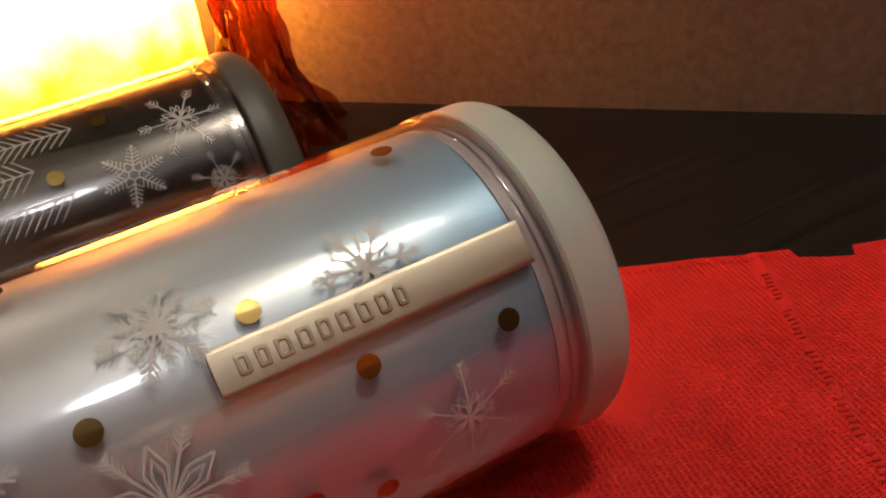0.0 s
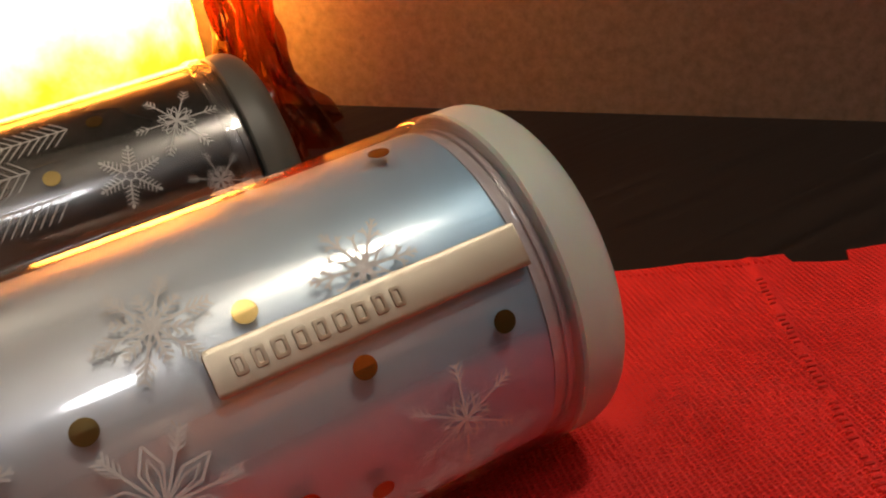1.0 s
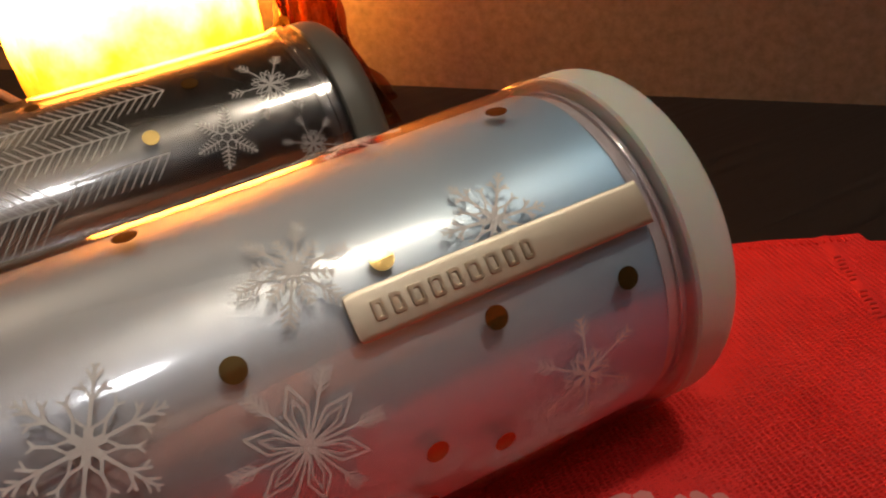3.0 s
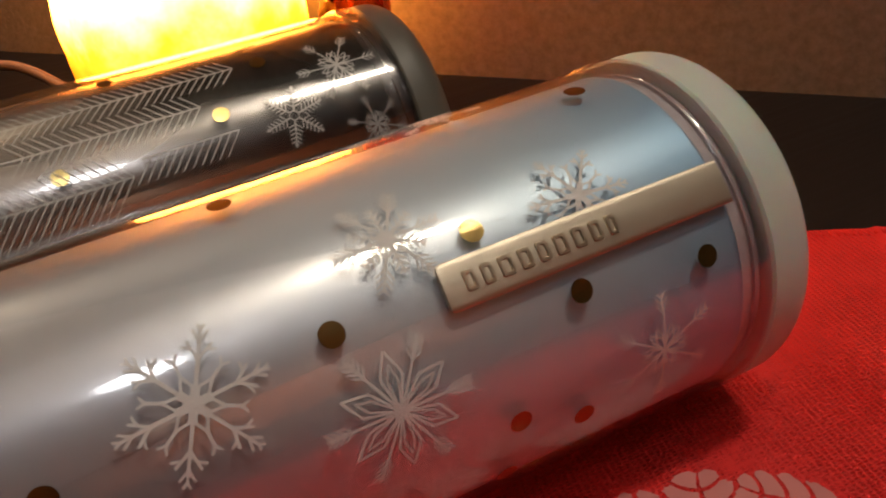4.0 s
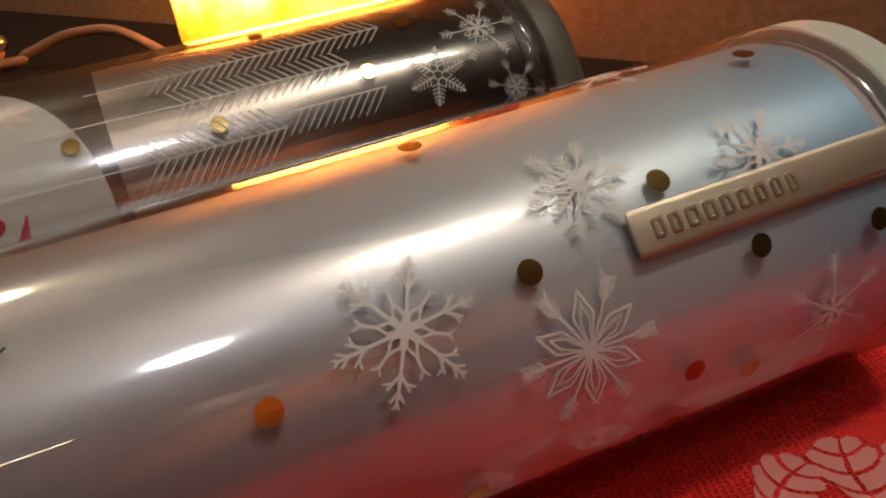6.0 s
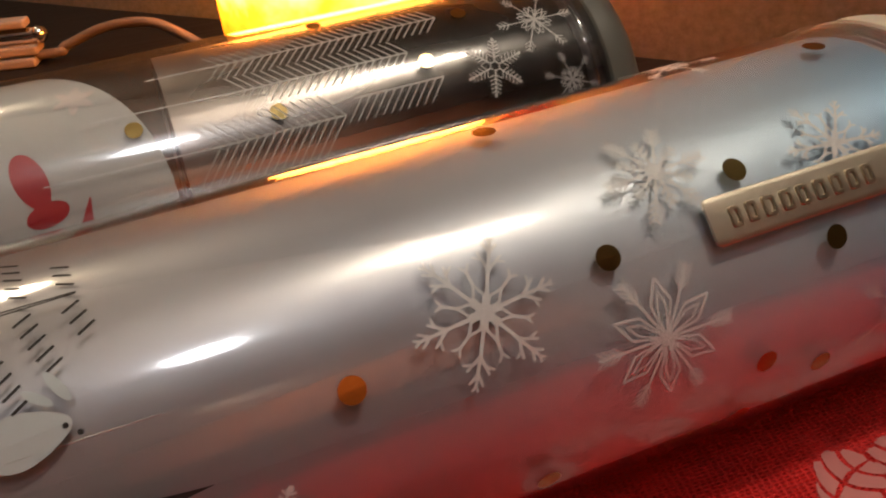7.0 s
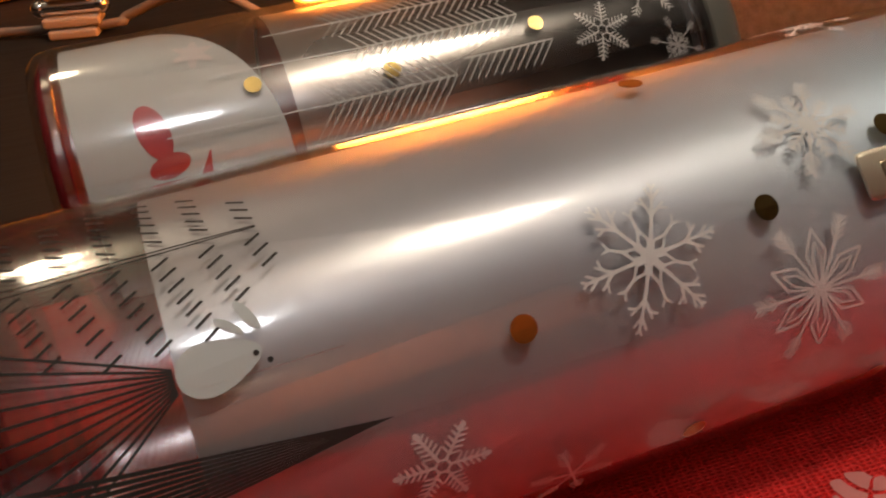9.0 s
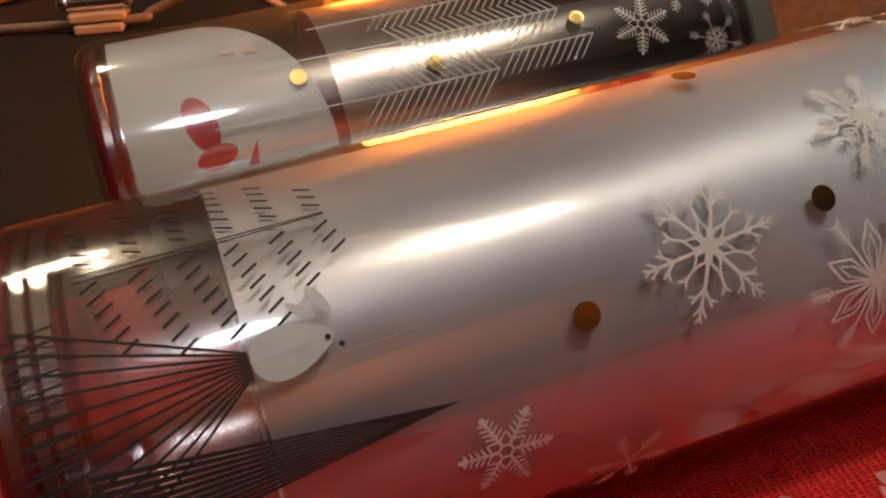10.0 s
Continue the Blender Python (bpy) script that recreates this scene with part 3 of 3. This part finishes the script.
        lid.append((l1 - 0.0065 + 0.0065 * math.sin(a), rl + 0.0001 - 0.0055 * (1 - math.cos(a))))
    lid += [(l1, rl - 0.013), (l1 - 0.002, rl - 0.015), (l1 - 0.002, 0.0)]
    part("lid", turned(lid, 160, False), lid_mat, thing, lid_label, True)
    return thing, radius


TILT_UP = 0.93
blue, blue_r = tumbler("blue_tumbler", "silver-blue tumbler with snowflakes lying on the red bag", pose(0.0, 0.1345, 0.0380, 0, -TILT_UP, 0),
                       -0.1315, -0.0975, 0.0668, 0.0122, M_BLUE_FOIL, M_LID_WHITE, "frosted white plastic lid", M_CUP)
black, black_r = tumbler("black_tumbler", "black and silver tumbler with arrow feathers lying on the table", pose(0.0, 0.2244, 0.0376, 0, -TILT_UP, -0.5),
                         -0.1162, -0.0610, 0.0415, 0.0105, M_BLACK_FOIL, M_LID_GREY, "frosted dark grey plastic lid", M_CUP)


def print_on(thing, radius, name, strips, x, angle, mat, label="", lift=0.00015, join=False):
    return part(name, wrap(strips, radius, x, angle, lift, join), mat, thing, label)


def inked(x, angle, to_x, to_angle, r=0.0361):
    """A line from one place on the wall to another, as a drawing round (0, 0)."""
    return (x, radians(angle) * r), (to_x, radians(to_angle) * r)


# gold dots
for x, a in ((0.0190, 37.0), (0.0584, 66.4), (0.0328, 62.0), (-0.0084, 48.9), (0.0546, 0.9), (0.0172, 90.5), (0.0299, 98.8), (-0.0516, 59.5), (0.0149, 111.2), (-0.0151, -2.0), (-0.0235, 106.1)):
    print_on(blue, blue_r, "gold_dot", [disc_strip(0.0021, 1.0, 0.0, 18)], x, a, M_GOLD, "round gold foil dot")
for x, a in ((0.0005, 40.5), (0.0142, 20.3), (-0.0376, 47.2), (-0.0693, 41.6), (-0.0215, 6.0), (-0.0120, 72.0)):
    print_on(black, black_r, "gold_dot", [disc_strip(0.0020, 1.0, 0.0, 18)], x, a, M_GOLD, "round gold foil dot")

# snowflakes
W = 0.00045
for make, r, w, turn, x, a, ink in ((flake_rich, 0.0092, W, -63, 0.0056, 31.2, M_INK_WHITE), (flake_diamond, 0.0123, W, -60, -0.0022, 72.6, M_INK_WHITE),
                                    (flake_branch, 0.0113, W, -66, -0.0299, 52.2, M_INK_WHITE), (flake_twig, 0.0108, W, -88, 0.0469, 88.0, M_INK_WHITE),
                                    (flake_star, 0.0070, W, -57, -0.0669, 85.9, M_INK_WHITE), (flake_fern, 0.0072, W, -50, -0.0458, 106.5, M_INK_WHITE),
                                    (flake_branch, 0.0093, W, 5, 0.0395, 38.2, M_INK_WHITE), (flake_twig, 0.0096, W * 1.2, 20, 0.0290, -17.0, M_INK_WHITE)):
    print_on(blue, blue_r, "snowflake", make(r, w, radians(turn)), x, a, ink, "printed white snowflake", join=True)
for make, r, w, turn, x, a, ink in ((flake_star, 0.0076, W * 0.85, -75, 0.0168, 49.2, M_INK_FEATHER), (flake_twig, 0.0100, W, -60, 0.0320, 32.9, M_INK_FEATHER),
                                    (flake_twig, 0.0074, W * 0.9, -40, 0.0360, 61.5, M_INK_FROST),):
    print_on(black, black_r, "snowflake", make(r, w, radians(turn)), x, a, ink, "printed white snowflake", join=True)

# metal name plate with nine plain raised outlines
PX0, PX1, PA0, PA1 = 0.0102, 0.0669, 42.4, 55.2


def plate_solid(x0, x1, a0, a1, low, high, corner, nx, na):
    """A curved plate with rounded corners at its x0 end."""
    bm = bmesh.new()
    layers = []
    half = radians(a1 - a0) / 2 * 0.0365
    for h in (low, high - 0.00012, high):
        rows = []
        shrink = 0.00015 if h == high else 0.0
        for i in range(nx + 1):
            t = i / nx
            x = x0 + (x1 - x0) * (t * t if nx > 12 else t)
            d = max(0.0, corner - (x - x0))
            cut = corner - math.sqrt(max(0.0, corner * corner - d * d))
            row = []
            for k in range(na + 1):
                y = (half - cut - shrink) * (2 * k / na - 1)
                r = blue_r(x) + h
                xx = min(max(x, x0 + shrink), x1 - shrink)
                row.append(bm.verts.new(ring_point(xx, r, radians((a0 + a1) / 2) + y / r)))
            rows.append(row)
        layers.append(rows)
    for rows, flip in ((layers[0], True), (layers[2], False)):
        for a, b in zip(rows, rows[1:]):
            for k in range(na):
                bm.faces.new((a[k], b[k], b[k + 1], a[k + 1]))
    for lo, hi in zip(layers, layers[1:]):
        rim = lambda rows: [r[0] for r in rows] + rows[-1][1:] + [r[-1] for r in reversed(rows[:-1])] + list(reversed(rows[0][1:-1]))
        a, b = rim(lo), rim(hi)
        for k in range(len(a)):
            j = (k + 1) % len(a)
            bm.faces.new((a[k], a[j], b[j], b[k]))
    return bm


plate = part("name_plate", plate_solid(PX0, PX1, PA0, PA1, 0.00002, 0.00055, 0.0012, 28, 10), M_PLATE, blue, "brushed champagne metal name plate", True)


def raised_frame(x0, x1, a0, a1, thick):
    """A plain raised outline on the plate, with sloping sides."""
    bm = bmesh.new()
    r0 = blue_r(x0)
    mid, half = radians((a0 + a1) / 2), radians(a1 - a0) / 2 * r0
    loops = [(x0, x1, half), (x0 + thick, x1 - thick, half - thick)]

    def ring(xa, xb, h, inset, up):
        xa, xb, h = xa + inset, xb - inset, h - inset
        c = min(0.0005, (xb - xa) * 0.3)
        pts = []
        for cx, cy, start in ((xb - c, h - c, 0), (xa + c, h - c, 90), (xa + c, -h + c, 180), (xb - c, -h + c, 270)):
            for k in range(4):
                g = radians(start + 30 * k)
                pts.append((cx + c * math.cos(g), cy + c * math.sin(g)))
        return [bm.verts.new(ring_point(x, blue_r(x) + up, mid + y / r0)) for x, y in pts]

    def band(a, b):
        for k in range(len(a)):
            j = (k + 1) % len(a)
            bm.faces.new((a[k], a[j], b[j], b[k]))

    low, high, slope = 0.00050, 0.00090, 0.00012
    o_low, o_high = ring(*loops[0], 0.0, low), ring(*loops[0], slope, high)
    band(o_low, o_high)
    i_low, i_high = ring(*loops[1], 0.0, low), ring(*loops[1], -slope, high)
    band(o_high, i_high)
    band(i_high, i_low)
    return bm


at = 0.0139
for wide in (0.0026, 0.0026, 0.0030, 0.0028, 0.0027, 0.0029, 0.0028, 0.0027, 0.0025):
    part("raised_shape", raised_frame(at, at + wide - 0.0004, 46.1, 51.6, 0.00075), M_BAR, plate, "")
    at += wide + 0.00065

# arrow with dashed feathers near the foot of the blue tumbler
shaft = []
for off in (-0.4, 0.4):
    shaft.append(stroke(inked(-0.1165, 17.4 + off * 2.2, -0.0826, 16.7 + off * 0.5), 0.00026))
print_on(blue, blue_r, "arrow_shaft", shaft, 0, 0, M_INK_GREY, "thin dark double line")
for k in range(6):
    dashes = []
    for j in range((3, 5, 7, 7, 7, 6)[k]):
        x, a = -0.0836 - 0.0062 * k + 0.0007 * j, 20.3 + 3.15 * j
        dashes.append(stroke(inked(x - 0.0012, a + 1.2, x + 0.0012, a - 1.2), 0.00042))
    for j in range((3, 5, 6, 6, 6, 5)[k]):
        x, a = -0.0838 - 0.0062 * k - 0.0002 * j, 13.6 - 3.1 * j
        dashes.append(stroke(inked(x - 0.0012, a - 1.0, x + 0.0012, a + 0.6), 0.00042))
    for dash in dashes:
        print_on(blue, blue_r, "dash_print", [dash], 0, 0, M_INK_GREY)

# pale oval shape with dark rays and a long dark wedge
print_on(blue, blue_r, "oval_print", [disc_strip(0.0056, 0.60, radians(-6), 22, 0.34)], -0.0920, 47.6, M_INK_OVAL, "pale grey-blue oval print")
for x, a, turn, ln in ((-0.0898, 40.2, 40, 0.0022), (-0.0872, 38.8, 62, 0.0026)):
    print_on(blue, blue_r, "leaf_print", [disc_strip(ln, 0.30, radians(turn), 12)], x, a, M_INK_OVAL, "small pale leaf print", 0.00022)
for x, a in ((-0.0873, 47.4), (-0.0858, 49.6)):
    print_on(blue, blue_r, "dot_print", [disc_strip(0.00040, 1.0, 0.0, 10)], x, a, M_INK_GREY, "tiny dark printed dot", 0.0003)
rays = [stroke(inked(-0.0978, 44.0 + 0.45 * k, -0.1250 + 0.0008 * max(0, k - 6), 26.0 + 4.8 * k), 0.00032, 0.00045) for k in range(12)]
print_on(blue, blue_r, "ray_print", rays, 0, 0, M_INK_GREY, "fan of thin dark rays", join=True)
cross = [stroke(inked(-0.1196 - 0.0001 * (k % 3), 27 + 3.1 * k, -0.1260, 28 + 3.1 * k), 0.00036) for k in range(16)]
print_on(blue, blue_r, "ray_print", cross, 0, 0, M_INK_GREY, "short dark lines round the foot", 0.00024)
wedge = [stroke(inked(-0.0723 - 0.0004 * abs(k - 5), 67.4 + 0.06 * (k - 5), -0.1195, 58.5 + 1.85 * k), 0.0001, 0.0008) for k in range(11)]
print_on(blue, blue_r, "wedge_print", wedge, 0, 0, M_INK_GREY, "long dark wedge of fine strokes")


# fine mould seam along the clear wall
bm = bmesh.new()
rows = []
for k in range(65):
    x = -0.0990 + 0.0230 * k / 64
    rows.append([bm.verts.new(ring_point(x, blue_r(x) + 0.00002 + 0.00010 * math.sin(math.pi * j / 6), radians(51.2) + (j - 3) * 0.000045 / 0.036)) for j in range(7)])
for p, q in zip(rows, rows[1:]):
    for j in range(6):
        bm.faces.new((p[j], p[j + 1], q[j + 1], q[j]))
part("mould_seam", bm, M_RINGS, blue, "fine raised seam in the clear wall", True)


# feathered arrows, snowy hill and red shapes on the black tumbler
def fletch(x0, x1, a, up, down, pitch, w=0.00032):
    out = [stroke(inked(x0, a, x1, a), w * 1.3)]
    n = int((x1 - x0) / pitch)
    for k in range(n):
        x = x1 - pitch * k
        for reach in (-up, down):
            if reach:
                out.append(stroke([(x, radians(a) * 0.0361), (x - abs(reach) * 0.85, radians(a) * 0.0361 + reach)], w, w * 0.8))
    return out


for x0, x1, a, up, down in ((-0.050, 0.0078, 20.1, 0.0042, 0.0046), (-0.046, -0.0033, 35.0, 0.0046, 0.0044), (-0.0200, 0.0032, 48.6, 0.0, 0.0056),
                            (-0.0560, -0.0228, 54.0, 0.0062, 0.0088), (-0.0300, -0.0060, 73.0, 0.0040, 0.0040)):
    print_on(black, black_r, "feather_print", fletch(x0, x1, a, up, down, 0.0021), 0, 0, M_INK_FEATHER, "printed white arrow feather", join=True)
print_on(black, black_r, "arrow_shaft", [stroke(inked(-0.078, 33.8, -0.046, 35.0), 0.0003), stroke(inked(-0.090, 53.0, -0.056, 54.0), 0.0003), stroke(inked(-0.064, 20.0, -0.050, 20.1), 0.0003)], 0, 0, M_INK_WHITE, "thin white arrow lines", 0.0002)
hill = []
for k in range(56):
    a = -46 + 3.0 * k
    hill.append((a, -0.0570 - 0.000004 * (66 - a) ** 2 if a < 66 else -0.0570 - 0.0000015 * (a - 66) ** 2))
bm = bmesh.new()
rows = []
for a, x1 in hill:
    x1 = max(x1, -0.1005)
    rows.append([bm.verts.new(ring_point(-0.1085 + (x1 + 0.1015) * t / 6, black_r(-0.1085 + (x1 + 0.1015) * t / 6) - 0.0012, radians(a))) for t in range(7)])
for p, q in zip(rows, rows[1:]):
    for k in range(6):
        bm.faces.new((p[k], p[k + 1], q[k + 1], q[k]))
print_on(black, black_r, "star_print", [disc_strip(0.0050, 0.26, radians(60 * k - 20), 10) for k in range(3)], -0.0799, 19.6, material("rosy_white_ink", (0.74, 0.66, 0.64), 0.5), "small rosy white printed star", -0.00095)
part("snow_hill", bm, M_INK_SNOW, black, "white printed snowy hill", True)
print_on(black, black_r, "red_print", [disc_strip(0.0066, 0.52, radians(78), 16)], -0.0925, 51.0, M_INK_RED, "red oval print", -0.00105)
print_on(black, black_r, "red_print", [disc_strip(0.0046, 0.55, radians(-14), 14)], -0.0908, 64.5, M_INK_RED, "small red oval print", -0.0010)
print_on(black, black_r, "red_print", [stroke(inked(-0.0885, 71.0, -0.0838, 66.5), 0.0006, 0.0026), stroke(inked(-0.0838, 66.5, -0.0818, 57.5), 0.0026, 0.0003)], 0, 0, M_INK_RED, "red curved stroke", -0.00105)

# ---- lamp, wrap, cord ----
salt = empty("salt_lamp", pose(0.026, 0.372, 0.0))
tagged(salt, "glowing amber salt lamp standing by the wall", "lamp")
bm = bmesh.new()
bmesh.ops.create_uvsphere(bm, u_segments=64, v_segments=40, radius=1)
for v in bm.verts:
    c = v.co.copy()
    k = max(abs(c.z), 0.0)
    flat = (1 - k ** 6) ** 0.5 if k < 1 else 0
    ang = math.atan2(c.y, c.x)
    r = 0.050 * flat
    p = Vector((r * math.cos(ang), r * math.sin(ang), 0.057 + 0.043 * c.z))
    n = noise.noise(p * 45) * 0.0022 + noise.noise(p * 110) * 0.0008
    v.co = p + Vector((math.cos(ang), math.sin(ang), 0)) * n * (1 if flat > 0.05 else 0)
part("salt_crystal", bm, M_SALT, salt, smooth=True)
bm = turned(rounded([(0.0, 0.0), (0.0, 0.045), (0.016, 0.048), (0.016, 0.0)], 0.004), 64, False)
bmesh.ops.rotate(bm, verts=bm.verts, matrix=Matrix.Rotation(radians(-90), 3, "Y"))
part("wooden_base", bm, M_WOOD, salt, "round dark wooden base", True)


def tube(points, r, sides=10):
    """A round cord along a smooth line of points."""
    pts = []
    P = [Vector(p) for p in points]
    P = [P[0] * 2 - P[1]] + P + [P[-1] * 2 - P[-2]]
    for a, b, c, d in zip(P, P[1:], P[2:], P[3:]):
        for k in range(10):
            t = k / 10
            pts.append(0.5 * ((2 * b) + (c - a) * t + (2 * a - 5 * b + 4 * c - d) * t * t + (3 * b - a - 3 * c + d) * t ** 3))
    pts.append(P[-2])
    bm = bmesh.new()
    rings = []
    for k, p in enumerate(pts):
        d = (pts[min(k + 1, len(pts) - 1)] - pts[max(0, k - 1)]).normalized()
        side = d.cross(Vector((0, 0, 1))).normalized()
        up = side.cross(d)
        rings.append([bm.verts.new(p + (side * math.cos(2 * math.pi * j / sides) + up * math.sin(2 * math.pi * j / sides)) * r) for j in range(sides)])
    for a, b in zip(rings, rings[1:]):
        for j in range(sides):
            i = (j + 1) % sides
            bm.faces.new((a[j], a[i], b[i], b[j]))
    bm.faces.new(rings[0])
    bm.faces.new(list(reversed(rings[-1])))
    return bm


cord = part("power_cord", tube([(-0.012, 0.408, 0.004), (-0.026, 0.436, 0.012), (-0.045, 0.468, 0.020), (-0.068, 0.490, 0.017), (-0.090, 0.503, 0.008), (-0.104, 0.506, 0.0045), (-0.20, 0.545, 0.0033), (-0.30, 0.60, 0.0033)], 0.0026), M_CORD, smooth=True)
tagged(cord, "beige lamp cord arching over the dark table", "cord")

# crumpled amber wrap between the lamp and the wall
cello = empty("cellophane_wrap", pose(0.0905, 0.3420, 0.0))
tagged(cello, "crumpled amber cellophane wrap standing beside the lamp", "wrap")


def crumpled(z0, z1, steps, base_at):
    """A stretch of folded thin film round an upright line."""
    bm = bmesh.new()
    rings = []
    for i in range(steps + 1):
        z = z0 + (z1 - z0) * i / steps
        ring = []
        for k in range(96):
            a = 2 * math.pi * k / 96
            fold = 0.16 * math.sin(a * 7 + z * 40) + 0.10 * math.sin(a * 13 - z * 90) + 0.05 * math.sin(a * 23 + z * 160)
            n = noise.noise(Vector((math.cos(a) * 2.2, math.sin(a) * 2.2, z * 60))) * 0.30
            r = base_at(z) * (1 + fold + n)
            ring.append(bm.verts.new(Vector((-0.018 * z + r * math.cos(a) * 0.95, r * math.sin(a), 0.0005 + z))))
        rings.append(ring)
    for p, q in zip(rings, rings[1:]):
        for k in range(96):
            j = (k + 1) % 96
            bm.faces.new((p[k], p[j], q[j], q[k]))
    return bm


part("skirt", crumpled(0.0, 0.050, 20, lambda z: 0.0125 + 0.017 * max(0.0, 1 - z / 0.045) ** 1.4), M_CELLO, cello, "flared crumpled foot of the wrap", True)
part("neck", crumpled(0.050, 0.17, 34, lambda z: 0.0125), M_CELLO, cello, "gathered upright neck of the wrap", True)

# chrome clip with stacked plates behind the black tumbler
clip = empty("metal_clip", pose(-0.1180, 0.510, 0.0, 0, 0, -14))
tagged(clip, "small chrome clip with stacked beige plates on the table", "clip")
part("plate", box(-0.013, 0.013, -0.008, 0.008, 0.0, 0.0050, 0.0015), M_PINKISH, clip, "beige satin plate")
part("plate", box(-0.015, 0.015, -0.006, 0.010, 0.0058, 0.0108, 0.0015), M_PINKISH, clip, "beige satin plate")
bm = turned(rounded([(-0.016, 0.0), (-0.016, 0.0040), (0.016, 0.0040), (0.016, 0.0)], 0.0015), 40, False)
bmesh.ops.translate(bm, verts=bm.verts, vec=(0, 0.002, 0.0148))
part("rod", bm, M_CHROME, clip, "polished chrome rod", True)
for x in (-0.016, 0.016):
    bm = bmesh.new()
    bmesh.ops.create_uvsphere(bm, u_segments=24, v_segments=14, radius=0.0046)
    bmesh.ops.translate(bm, verts=bm.verts, vec=(x, 0.002, 0.0148))
    part("knob", bm, M_CHROME, clip, "round chrome knob", True)
part("top_plate", box(-0.012, 0.012, -0.003, 0.008, 0.0195, 0.0240, 0.0015), M_PINKISH, clip, "beige satin plate")

# mustard pouch lying further back
pouch = part("pouch", box(-0.05, 0.05, -0.03, 0.03, 0.0, 0.022, 0.009), M_YELLOW, smooth=True)
pouch.matrix_world = pose(-0.192, 0.625, 0.0, 0, 0, 28)
tagged(pouch, "small mustard-yellow soft pouch on the table", "pouch")
